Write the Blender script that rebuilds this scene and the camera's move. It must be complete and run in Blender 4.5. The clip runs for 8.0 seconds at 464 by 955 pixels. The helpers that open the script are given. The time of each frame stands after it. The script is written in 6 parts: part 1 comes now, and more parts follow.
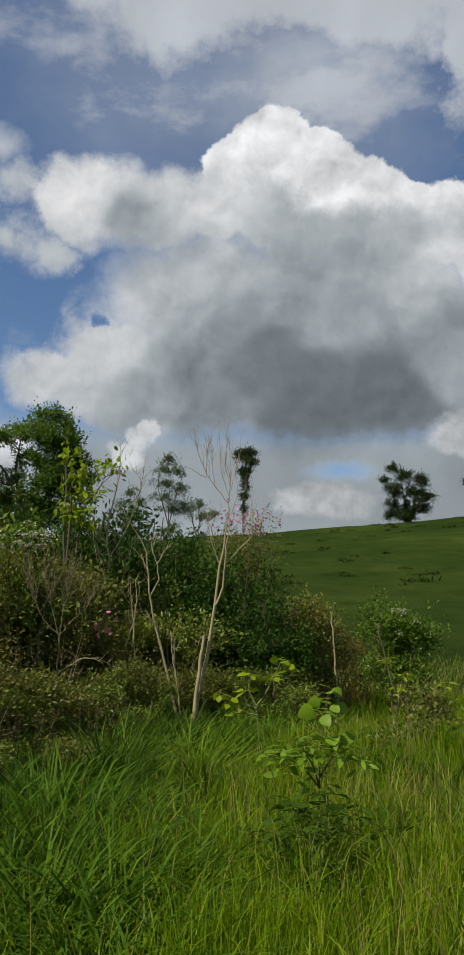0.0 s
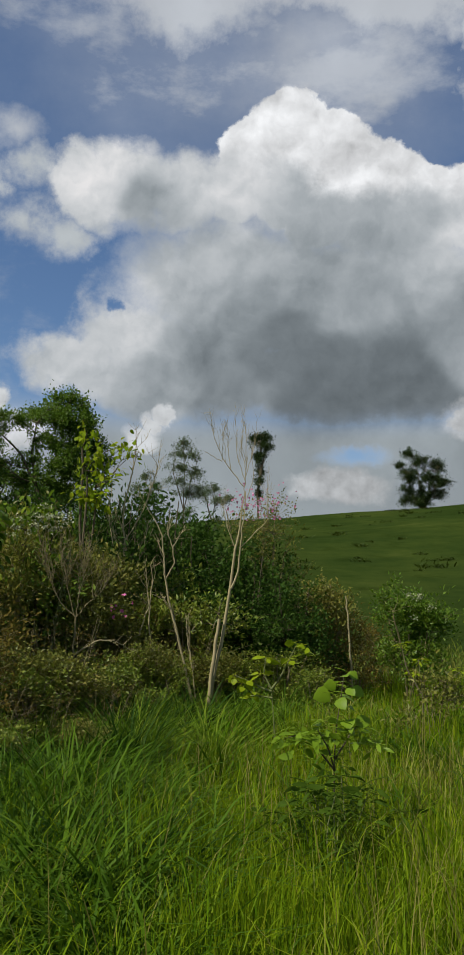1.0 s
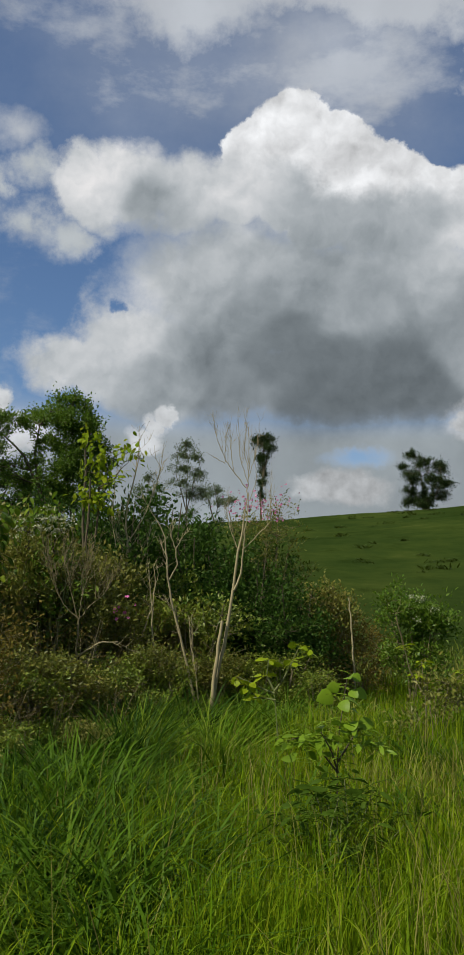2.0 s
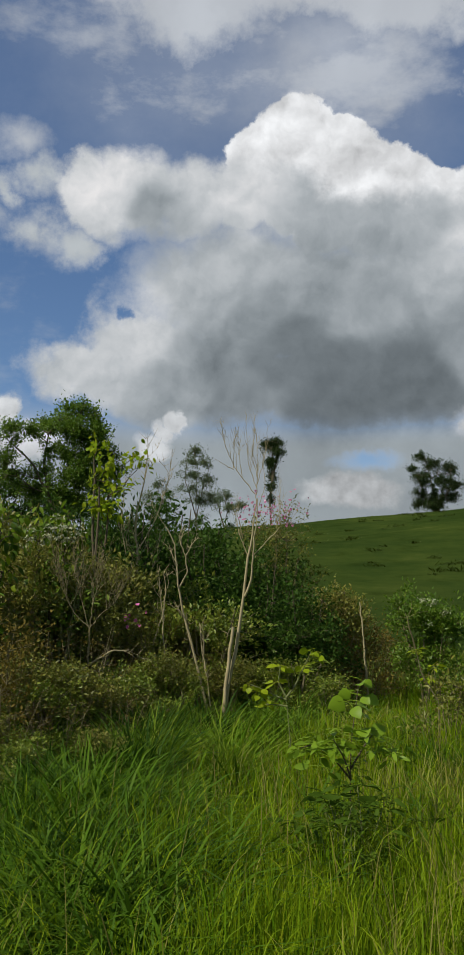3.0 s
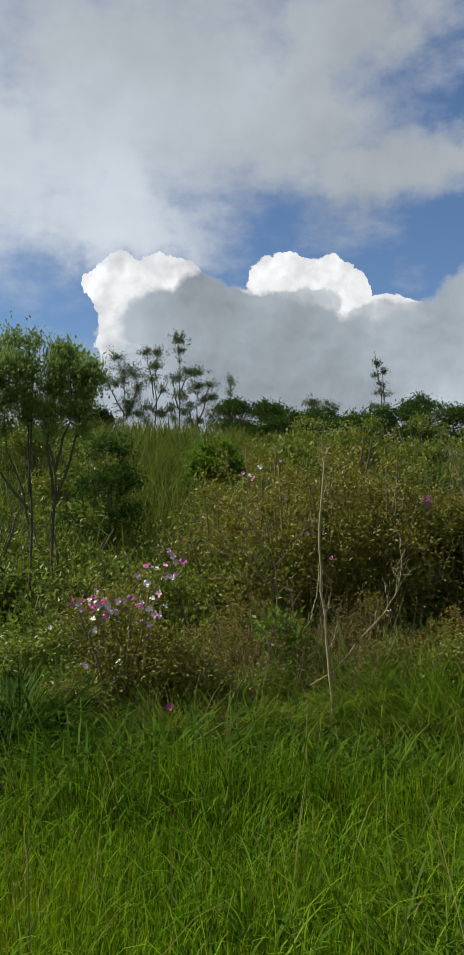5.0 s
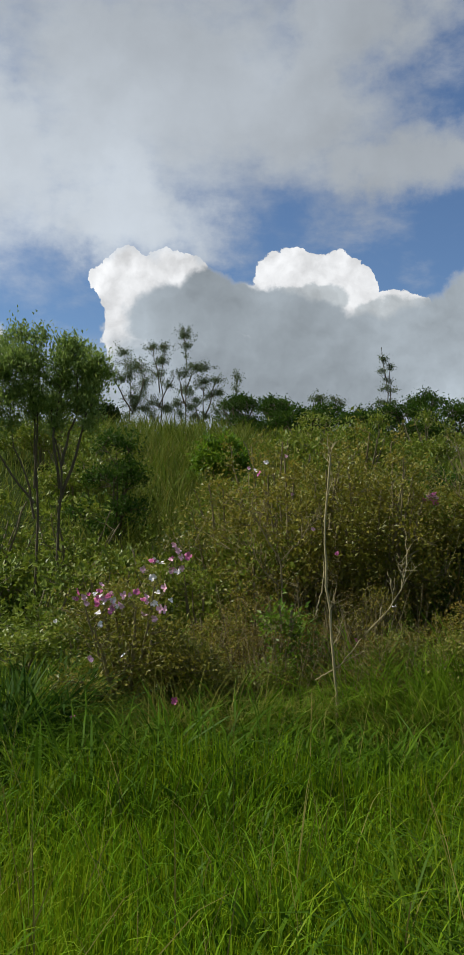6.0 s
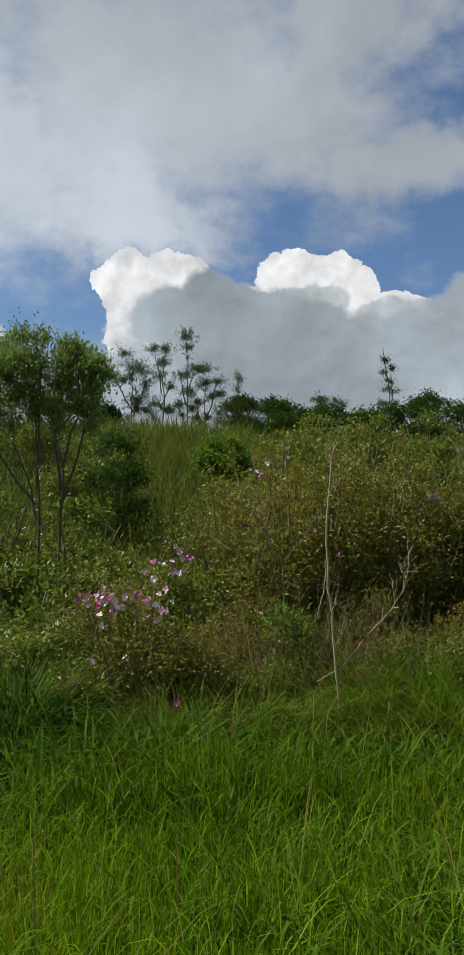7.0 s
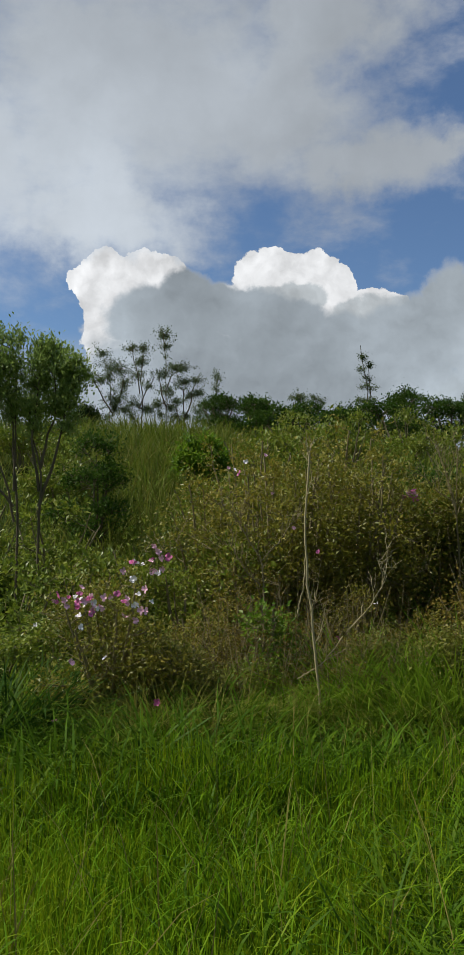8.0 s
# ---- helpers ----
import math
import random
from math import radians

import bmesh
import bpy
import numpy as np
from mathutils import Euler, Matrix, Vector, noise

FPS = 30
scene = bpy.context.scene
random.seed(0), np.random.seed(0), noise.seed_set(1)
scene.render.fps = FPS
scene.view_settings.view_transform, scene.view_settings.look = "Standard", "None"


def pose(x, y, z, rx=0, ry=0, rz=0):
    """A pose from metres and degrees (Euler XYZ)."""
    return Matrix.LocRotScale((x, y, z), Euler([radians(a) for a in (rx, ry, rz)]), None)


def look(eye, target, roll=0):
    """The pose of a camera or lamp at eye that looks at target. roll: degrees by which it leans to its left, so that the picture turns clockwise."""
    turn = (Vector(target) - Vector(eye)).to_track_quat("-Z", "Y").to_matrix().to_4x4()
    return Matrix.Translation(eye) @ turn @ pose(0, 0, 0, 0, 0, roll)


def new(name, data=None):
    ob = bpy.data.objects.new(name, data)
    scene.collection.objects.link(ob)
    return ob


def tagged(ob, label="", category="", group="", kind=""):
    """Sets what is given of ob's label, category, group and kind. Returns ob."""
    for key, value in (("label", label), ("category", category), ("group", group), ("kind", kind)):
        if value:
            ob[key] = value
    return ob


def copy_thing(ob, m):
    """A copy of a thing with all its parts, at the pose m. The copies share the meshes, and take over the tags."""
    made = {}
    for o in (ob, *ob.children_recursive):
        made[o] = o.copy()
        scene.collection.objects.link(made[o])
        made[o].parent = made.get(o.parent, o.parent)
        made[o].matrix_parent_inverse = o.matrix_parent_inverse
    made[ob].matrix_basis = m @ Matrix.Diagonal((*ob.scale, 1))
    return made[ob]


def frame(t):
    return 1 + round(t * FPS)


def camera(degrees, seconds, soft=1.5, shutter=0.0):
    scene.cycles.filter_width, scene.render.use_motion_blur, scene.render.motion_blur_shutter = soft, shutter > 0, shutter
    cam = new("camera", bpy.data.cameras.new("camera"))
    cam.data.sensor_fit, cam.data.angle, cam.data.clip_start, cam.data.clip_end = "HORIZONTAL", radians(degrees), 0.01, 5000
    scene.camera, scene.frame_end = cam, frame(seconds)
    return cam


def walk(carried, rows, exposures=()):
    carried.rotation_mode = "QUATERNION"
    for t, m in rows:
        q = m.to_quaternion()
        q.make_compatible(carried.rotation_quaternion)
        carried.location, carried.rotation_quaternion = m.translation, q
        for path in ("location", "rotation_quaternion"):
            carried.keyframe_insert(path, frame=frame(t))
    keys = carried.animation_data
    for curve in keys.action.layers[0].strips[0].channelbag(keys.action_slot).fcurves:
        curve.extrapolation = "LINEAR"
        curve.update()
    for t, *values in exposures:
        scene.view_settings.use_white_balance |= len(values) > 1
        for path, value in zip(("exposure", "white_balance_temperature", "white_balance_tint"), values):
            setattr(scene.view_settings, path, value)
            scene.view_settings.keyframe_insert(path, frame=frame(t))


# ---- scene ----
cam = camera(30.26, 8.0, soft=1.5)
walk(cam, [
    (0.0, pose(0.112, 0.105, 1.590, 99.00, 0.00, 0.00)),
    (0.5, pose(0.100, 0.099, 1.584, 98.45, -0.17, 0.72)),
    (1.0, pose(0.099, 0.112, 1.580, 97.98, -0.45, 0.93)),
    (1.5, pose(0.095, 0.111, 1.580, 98.03, -0.55, 1.08)),
    (3.0, pose(0.106, 0.105, 1.602, 98.39, 0.35, 1.86)),
    (3.1, pose(0.100, 0.105, 1.603, 98.54, 0.46, 2.10)),
    (3.4, pose(0.074, 0.100, 1.606, 99.10, 1.80, 4.13)),
    (3.5, pose(0.062, 0.090, 1.606, 99.15, 2.20, 6.17)),
    (3.6, pose(0.045, 0.075, 1.606, 99.20, 2.01, 8.80)),
    (3.7, pose(0.025, 0.055, 1.606, 99.10, 1.32, 12.40)),
    (3.8, pose(0.008, 0.025, 1.606, 98.90, 0.58, 16.05)),
    (3.9, pose(-0.008, -0.010, 1.605, 98.60, -0.11, 20.00)),
    (4.0, pose(-0.018, -0.040, 1.601, 98.14, -0.54, 23.81)),
    (4.1, pose(-0.024, -0.055, 1.601, 97.55, -0.72, 27.17)),
    (4.2, pose(-0.032, -0.065, 1.601, 96.98, -0.91, 29.85)),
    (4.3, pose(-0.040, -0.072, 1.600, 96.50, -1.10, 31.61)),
    (4.5, pose(-0.062, -0.082, 1.597, 95.48, -1.18, 33.88)),
    (5.0, pose(-0.080, -0.080, 1.606, 94.24, -0.51, 36.59)),
    (6.5, pose(-0.079, -0.077, 1.598, 93.94, -0.81, 36.98)),
    (7.0, pose(-0.081, -0.072, 1.602, 94.02, -0.70, 37.09)),
    (7.5, pose(-0.079, -0.067, 1.602, 94.02, -0.12, 37.06)),
    (8.0, pose(-0.073, -0.058, 1.600, 93.95, 0.18, 35.81)),
], exposures=((0.0, -0.05), (3.4, -0.04), (4.0, 0.02), (4.5, 0.09), (5.0, 0.09), (6.5, 0.01), (8.0, -0.01)))

# ---- node helpers ----
class Val:
    """A node socket with arithmetic."""
    def __init__(self, tree, socket):
        self.tree, self.socket = tree, socket

    def __add__(self, o): return op(self.tree, "ADD", self, o)
    def __sub__(self, o): return op(self.tree, "SUBTRACT", self, o)
    def __mul__(self, o): return op(self.tree, "MULTIPLY", self, o)
    def __radd__(self, o): return op(self.tree, "ADD", self, o)
    def __rmul__(self, o): return op(self.tree, "MULTIPLY", self, o)
    def __rsub__(self, o): return op(self.tree, "SUBTRACT", o, self)


def feed(tree, socket, value):
    if isinstance(value, Val):
        tree.links.new(value.socket, socket)
    elif isinstance(value, bpy.types.NodeSocket):
        tree.links.new(value, socket)
    else:
        socket.default_value = value


def op(tree, kind, a, b=0.0, c=0.0, clamp=False):
    n = tree.nodes.new("ShaderNodeMath")
    n.operation, n.use_clamp = kind, clamp
    for s, v in zip(n.inputs, (a, b, c)):
        feed(tree, s, v)
    return Val(tree, n.outputs[0])


def vop(tree, kind, a, b=(0, 0, 0), c=(0, 0, 0), out=0):
    n = tree.nodes.new("ShaderNodeVectorMath")
    n.operation = kind
    for s, v in zip(n.inputs[:3], (a, b, c)):
        feed(tree, s, v)
    return Val(tree, n.outputs[out])


def step(tree, x, lo, hi):
    n = tree.nodes.new("ShaderNodeMapRange")
    n.interpolation_type = "SMOOTHSTEP"
    feed(tree, n.inputs[0], x)
    n.inputs[1].default_value, n.inputs[2].default_value = lo, hi
    return Val(tree, n.outputs[0])


def noise_of(tree, vec, scale, detail=4.0, rough=0.55, out=0):
    n = tree.nodes.new("ShaderNodeTexNoise")
    feed(tree, n.inputs["Vector"], vec)
    n.inputs["Scale"].default_value, n.inputs["Detail"].default_value, n.inputs["Roughness"].default_value = scale, detail, rough
    return Val(tree, n.outputs[out])


def billow_of(tree, vec, scale, detail=3.0):
    n = tree.nodes.new("ShaderNodeTexVoronoi")
    n.feature = "F1"
    n.normalize = True
    feed(tree, n.inputs["Vector"], vec)
    n.inputs["Scale"].default_value, n.inputs["Detail"].default_value, n.inputs["Roughness"].default_value = scale, detail, 0.5
    return Val(tree, n.outputs["Distance"])


def mix(tree, f, a, b):
    n = tree.nodes.new("ShaderNodeMix")
    n.data_type = "RGBA"
    feed(tree, n.inputs[0], f)
    for s, v in ((n.inputs[6], a), (n.inputs[7], b)):
        feed(tree, s, (*v, 1.0) if isinstance(v, tuple) and len(v) == 3 else v)
    return Val(tree, n.outputs[2])


# ---- sky and sun ----
SUN_AZ, SUN_EL = 124.0, 50.0            # degrees to the left of +y, and above the horizon
sun_way = Vector((-math.sin(radians(SUN_AZ)) * math.cos(radians(SUN_EL)), math.cos(radians(SUN_AZ)) * math.cos(radians(SUN_EL)), math.sin(radians(SUN_EL))))
sun = new("sun", bpy.data.lights.new("sun", "SUN"))
sun.data.energy, sun.data.angle, sun.data.color = 4.8, radians(0.6), (1.0, 0.95, 0.85)
sun.matrix_world = look(sun_way * 100, (0, 0, 0))

world = bpy.data.worlds.new("world")
scene.world = world
world.use_nodes = True
wt = world.node_tree
wt.nodes.clear()
sky = wt.nodes.new("ShaderNodeTexSky")
sky.sky_type, sky.sun_disc, sky.sun_elevation, sky.sun_rotation = "NISHITA", False, radians(SUN_EL), radians(-SUN_AZ)
sky.air_density, sky.dust_density, sky.ozone_density = 1.0, 0.0, 6.0
ray = wt.nodes.new("ShaderNodeTexCoord").outputs["Generated"]
split = wt.nodes.new("ShaderNodeSeparateXYZ")
wt.links.new(ray, split.inputs[0])
DEG = 57.29578
az = op(wt, "ARCTAN2", split.outputs[0], split.outputs[1]) * -DEG
el = op(wt, "ARCSINE", split.outputs[2]) * DEG
join = wt.nodes.new("ShaderNodeCombineXYZ")
feed(wt, join.inputs[0], az), feed(wt, join.inputs[1], el)
# the cloud outlines are stirred at several scales
wobble = vop(wt, "SUBTRACT", noise_of(wt, ray, 8.0, 7.0, 0.62, 1), (0.5, 0.5, 0.5))
ripple = vop(wt, "SUBTRACT", noise_of(wt, ray, 30.0, 5.0, 0.6, 1), (0.5, 0.5, 0.5))
here = vop(wt, "MULTIPLY_ADD", ripple, (1.5, 1.3, 0.0), vop(wt, "MULTIPLY_ADD", wobble, (4.0, 3.2, 0.0), join.outputs[0]))
calm = vop(wt, "MULTIPLY_ADD", vop(wt, "SUBTRACT", noise_of(wt, ray, 7.0, 3.0, 0.5, 1), (0.5, 0.5, 0.5)), (6.0, 4.5, 0.0), join.outputs[0])
soft_here = vop(wt, "MULTIPLY_ADD", wobble, (13.0, 7.0, 0.0), join.outputs[0])
billow = billow_of(wt, vop(wt, "MULTIPLY_ADD", wobble, (0.05, 0.05, 0.05), ray), 30.0, 3.0)
billow_up = billow_of(wt, vop(wt, "MULTIPLY_ADD", wobble, (0.05, 0.05, 0.05), vop(wt, "ADD", ray, (-0.005, -0.003, 0.008))), 30.0, 3.0)
relief = billow - billow_up
fold = noise_of(wt, ray, 20.0, 6.0, 0.55) - noise_of(wt, vop(wt, "ADD", ray, (-0.006, -0.004, 0.010)), 20.0, 6.0, 0.55)
grain = noise_of(wt, ray, 9.0, 9.0, 0.64)
streak = noise_of(wt, vop(wt, "MULTIPLY", ray, (1.0, 1.0, 2.0)), 12.0, 8.0, 0.60)
mottle = noise_of(wt, vop(wt, "MULTIPLY_ADD", wobble, (0.12, 0.12, 0.12), ray), 6.0, 3.0, 0.42) - 0.5



puffy = vop(wt, "MULTIPLY_ADD", wobble, (0.07, 0.07, 0.07), ray)
swell = noise_of(wt, puffy, 10.0, 5.0, 0.52) - noise_of(wt, vop(wt, "ADD", puffy, (-0.018, -0.010, 0.026)), 10.0, 5.0, 0.52)
knob = noise_of(wt, puffy, 24.0, 4.0, 0.5) - noise_of(wt, vop(wt, "ADD", puffy, (-0.008, -0.004, 0.012)), 24.0, 4.0, 0.5)
shape = 1.0 + swell * 0.9 + knob * 0.55 + relief * 0.25
crisp = 1.0 + swell * 0.75 + knob * 0.9 + relief * 0.55


def blobs(rows, where):
    """How deep a direction lies inside a heap of ellipses (azimuth, elevation, half width, half height in degrees)."""
    least = None
    for a, e, ra, re in rows:
        d = vop(wt, "LENGTH", vop(wt, "MULTIPLY_ADD", where, (1 / ra, 1 / re, 0), (-a / ra, -e / re, 0)), out=1)
        least = d if least is None else op(wt, "MINIMUM", least, d)
    return 1.0 - least


def glow(rows, where):
    """Sum of soft spots: azimuth, elevation, half width, half height, weight."""
    total = None
    for a, e, ra, re, w in rows:
        d = vop(wt, "LENGTH", vop(wt, "MULTIPLY_ADD", where, (1 / ra, 1 / re, 0), (-a / ra, -e / re, 0)), out=1)
        s = (1.0 - step(wt, d, 0.15, 1.0)) * w
        total = s if total is None else total + s
    return total


def tone(rows, where, spread=2.1):
    """Brightness of a cloud, blended smoothly between places (azimuth, elevation, value)."""
    weights, total = None, None
    for a, e, v in rows:
        d = vop(wt, "MULTIPLY_ADD", where, (1 / spread, 1 / spread, 0), (-a / spread, -e / spread, 0))
        w = op(wt, "EXPONENT", vop(wt, "DOT_PRODUCT", d, d, out=1) * -1.0)
        weights = w + 1e-5 if weights is None else weights + w
        total = op(wt, "MULTIPLY_ADD", w, v, 0.4e-5 if total is None else total)
    return op(wt, "DIVIDE", total, weights)


def grey(v, tint=0.0, red=2.0):
    n = wt.nodes.new("ShaderNodeCombineColor")
    feed(wt, n.inputs[0], v * (0.985 - tint * red)), feed(wt, n.inputs[1], v), feed(wt, n.inputs[2], v * (1.02 + tint))
    return Val(wt, n.outputs[0])


# high thin sheet over everything, broken into streaks
high = blobs([(5, 38.5, 10, 4.2), (-4, 39.0, 9, 3.8), (-13, 38.0, 11, 4.6), (-17, 34, 3, 4), (2, 50, 60, 10)], soft_here)
away = step(wt, op(wt, "ABSOLUTE", az - 18.0), 42.0, 60.0)
over = step(wt, el, 42.0, 52.0)
elsewhere = step(wt, noise_of(wt, ray, 2.6, 8.0, 0.6), 0.46, 0.62) * op(wt, "MAXIMUM", away, over)
high_mask = op(wt, "MAXIMUM", step(wt, high + (grain - 0.5) * 1.3, -0.1, 0.5) * 0.9, elsewhere * 0.9)
veil = step(wt, streak + glow([(4, 34, 14, 7, 0.22), (-8, 33, 9, 4.5, 0.42), (14, 36, 9, 5, 0.16), (23, 31, 7, 5, 0.15), (28, 20.5, 5, 3, 0.14)], join.outputs[0]), 0.50, 1.0) * 0.8
puff = step(wt, blobs([(16.4, 29.1, 2.9, 1.7)], here) + (grain - 0.5) * 1.5, -0.1, 0.9) * 0.85
haze = glow([(-5, 33.5, 9, 4.5, 0.35), (2, 35, 24, 13, 0.30), (-12, 30, 8, 5, 0.1)], soft_here) * (0.55 + streak * 0.9)
high_mask = op(wt, "MAXIMUM", op(wt, "MAXIMUM", high_mask, op(wt, "MAXIMUM", veil, haze)), puff)
high_col = grey(0.52 + mottle * 0.5, 0.045, 0.8)

# the broad pale sheet
sheet = blobs([(24.6, 23.9, 7, 2.3), (20.6, 24.1, 4, 1.3), (31.5, 28.6, 6.1, 4.3), (47, 24.2, 7.1, 4.8), (45.4, 20.4, 8.2, 3), (42.1, 28.7, 15.3, 7.9), (31.4, 26.1, 7.2, 4.8), (26.8, 23.8, 6.3, 2.3), (30, 31.9, 5.7, 3.5), (22.4, 23.9, 2.9, 1.1), (54.3, 24.1, 9.8, 7)], soft_here)
sheet_edge = sheet * 1.35 + (streak - 0.5) * 1.5 + (grain - 0.5) * 0.5
sheet_mask = step(wt, sheet_edge, -0.55, 0.85)
sheet_col = grey(tone([(46, 32.5, 0.4), (38.5, 32, 0.37), (42, 27.2, 0.45), (34.5, 27.3, 0.49), (45.4, 21.1, 0.6), (38.1, 21.6, 0.53), (32.5, 22.1, 0.43), (26.8, 23.4, 0.39), (28.8, 30.7, 0.37), (37.1, 24.6, 0.41), (29.9, 25.1, 0.36), (47, 24.2, 0.51)], soft_here, 4.2) * (1.09 + swell * 0.35) + mottle * 0.08, 0.085, 0.9)

# the second heap: white crown behind, grey body in front
crown2 = blobs([(42.4, 15.7, 3.0, 1.8), (40.8, 14.6, 4.0, 2.0), (44.2, 13.8, 2.0, 3.0), (45.6, 16.2, 1.1, 1.5), (44.2, 17.3, 1.8, 1.2), (41.3, 17.5, 2.6, 1), (34.2, 17.3, 1.9, 1.3), (32.4, 17.7, 1.9, 1.3), (30.5, 17.6, 1.6, 1.4), (28.8, 16.5, 1.3, 1.4), (27.1, 15.1, 1.7, 1.1), (25.3, 14.2, 1.8, 1.5), (34.1, 13, 11.7, 3.6)], here)
crown2_mask = step(wt, crown2 + (0.45 - billow) * 0.34, 0.0, 0.07)
crown2_col = grey(0.75 * crisp)
body2 = blobs([(39.6, 13.0, 4.5, 2.6), (38.8, 15.7, 2.3, 2.1), (36.8, 15.1, 1.9, 1.8), (41.5, 14.2, 3.4, 2.6), (34.2, 14.5, 3.3, 2.1), (31.5, 13.8, 3, 2), (28.2, 12.8, 2.9, 2.1), (24.9, 13.1, 2.9, 2.1), (21.7, 14.4, 2, 3.4), (23.1, 12.7, 3.6, 3.2), (19.9, 12.3, 2.1, 2.8), (34.1, 10.2, 15.1, 4)], here)
mid2_mask = step(wt, blobs([(27.1, 14.5, 2.3, 1.4), (24.9, 14, 2.2, 1.6), (31.2, 15.8, 2, 1.3), (33.4, 15.5, 1.9, 1.3)], here) + (0.45 - billow) * 0.45 + (grain - 0.5) * 0.3, 0.0, 0.25)
mid2_col = grey(0.52 * crisp, 0.03)
body2_mask = step(wt, body2 + (0.45 - billow) * 0.40 + (grain - 0.5) * 0.35, 0.0, 0.30)
body2_col = grey(tone([(44.5, 15.7, 0.49), (41.6, 15.6, 0.39), (38.7, 16.4, 0.29), (37.8, 14, 0.34), (33.4, 15.2, 0.38), (32.3, 12.4, 0.34), (28.2, 13.8, 0.41), (25.3, 14.5, 0.46), (21.7, 16.9, 0.41), (22.4, 13.8, 0.36), (26.7, 11, 0.35), (23.1, 8.8, 0.53), (43.2, 11.2, 0.43), (19.6, 10.5, 0.5)], calm, 2.2) * (1.0 + swell * 0.55 + knob * 0.4 + relief * 0.2), 0.09, 1.2)

# the great heap: white crown at the back, before it a body that is pale to one side and slate grey below
crown1 = blobs([(-9.0, 25.6, 8.0, 2.4), (-3.1, 29.5, 3.3, 2.8), (-0.5, 28.8, 2.7, 2), (-6.4, 28.6, 3.5, 2.2), (-9.4, 27.6, 3, 1.8), (-12, 26.6, 2.4, 1.5), (-14.9, 25.9, 2.2, 1.4), (-19, 22.5, 4, 4)], here)
crown1_mask = step(wt, crown1 + (0.45 - billow) * 0.42 + (grain - 0.5) * 0.2, -0.02, 0.16)
crown1_col = grey(0.76 * crisp)
fringe1 = blobs([(16, 23.7, 2.1, 1.9), (16.9, 26, 1.3, 1.2), (14.3, 22.7, 1.9, 1.4), (14.6, 26.8, 2.3, 1.6)], soft_here)
fringe1_mask = step(wt, fringe1 + (grain - 0.5) * 2.4 + (streak - 0.5), -0.4, 0.95)
fringe1_col = grey(0.52 + fold * 0.2, 0.03)
body1 = blobs([(8.1, 26.6, 3.4, 2.8), (11.3, 26, 3.2, 2.6), (4.5, 26.1, 3.8, 2.5), (1, 26.3, 2.9, 2.3), (-2.5, 26, 3.3, 2.1), (-5.2, 24.7, 3.4, 2.3), (-8.2, 24.3, 3.4, 2.4), (-11.9, 23.9, 3.7, 2.5), (-15.2, 23.7, 2.9, 2.3), (-0.2, 20, 10.2, 5.9), (-9.5, 18.4, 9.8, 7), (7, 17.1, 5.6, 3.2), (11.7, 15.1, 5.4, 2.6), (3.6, 14.6, 11.8, 3.4), (-7.9, 14.2, 13.3, 3.4), (-19, 16.5, 8, 6)], here)
body1 = body1 - glow([(9.2, 19.2, 0.75, 0.5, 0.34), (14.4, 19.8, 3.0, 2.6, 0.5)], here)
edge1 = body1 + (0.45 - billow) * 0.30 + (grain - 0.5) * (0.8 + step(wt, az, 7.0, 13.0) * 1.3)
under = step(wt, el, 13.2, 9.8)
body1_mask = op(wt, "ADD", step(wt, edge1, -0.14, 0.42) * (1.0 - under), step(wt, edge1, -0.25, 0.75) * under)
upper1 = [(11.7, 27.3, 0.66), (8.4, 28.2, 0.7), (13.9, 25.2, 0.51), (10.5, 24.1, 0.6), (6.4, 25, 0.33), (4.9, 27.1, 0.63), (8.6, 21.5, 0.45), (2.6, 28.1, 0.66), (1.8, 25.8, 0.6), (3.7, 23.4, 0.46), (-1.3, 27.1, 0.59), (-3.7, 27.6, 0.41), (-2.9, 25.8, 0.41), (0.2, 23.5, 0.43), (-6.7, 25.3, 0.43), (-11.2, 25.7, 0.49), (-10.1, 23.8, 0.38), (-15.2, 24.4, 0.63)]
lower1 = [(-13.3, 20.9, 0.47), (-5.1, 21.7, 0.37), (-0.5, 19.7, 0.31), (4, 20.3, 0.44), (7, 18.8, 0.6), (8.1, 16.3, 0.59), (12.1, 16.8, 0.53), (13.4, 14.3, 0.53), (3.6, 16.8, 0.31), (-8.1, 18.8, 0.33), (-2.8, 16.1, 0.2), (-8.3, 15.6, 0.18), (-5, 12.8, 0.16), (-10.1, 12.7, 0.17), (1, 13.2, 0.24), (6.5, 13.9, 0.38), (-14.6, 17.7, 0.31)]
value1 = tone(upper1 + lower1, calm, 1.55) * shape
body1_col = grey(value1, (0.5 - value1) * 0.14 + 0.028, 1.7)

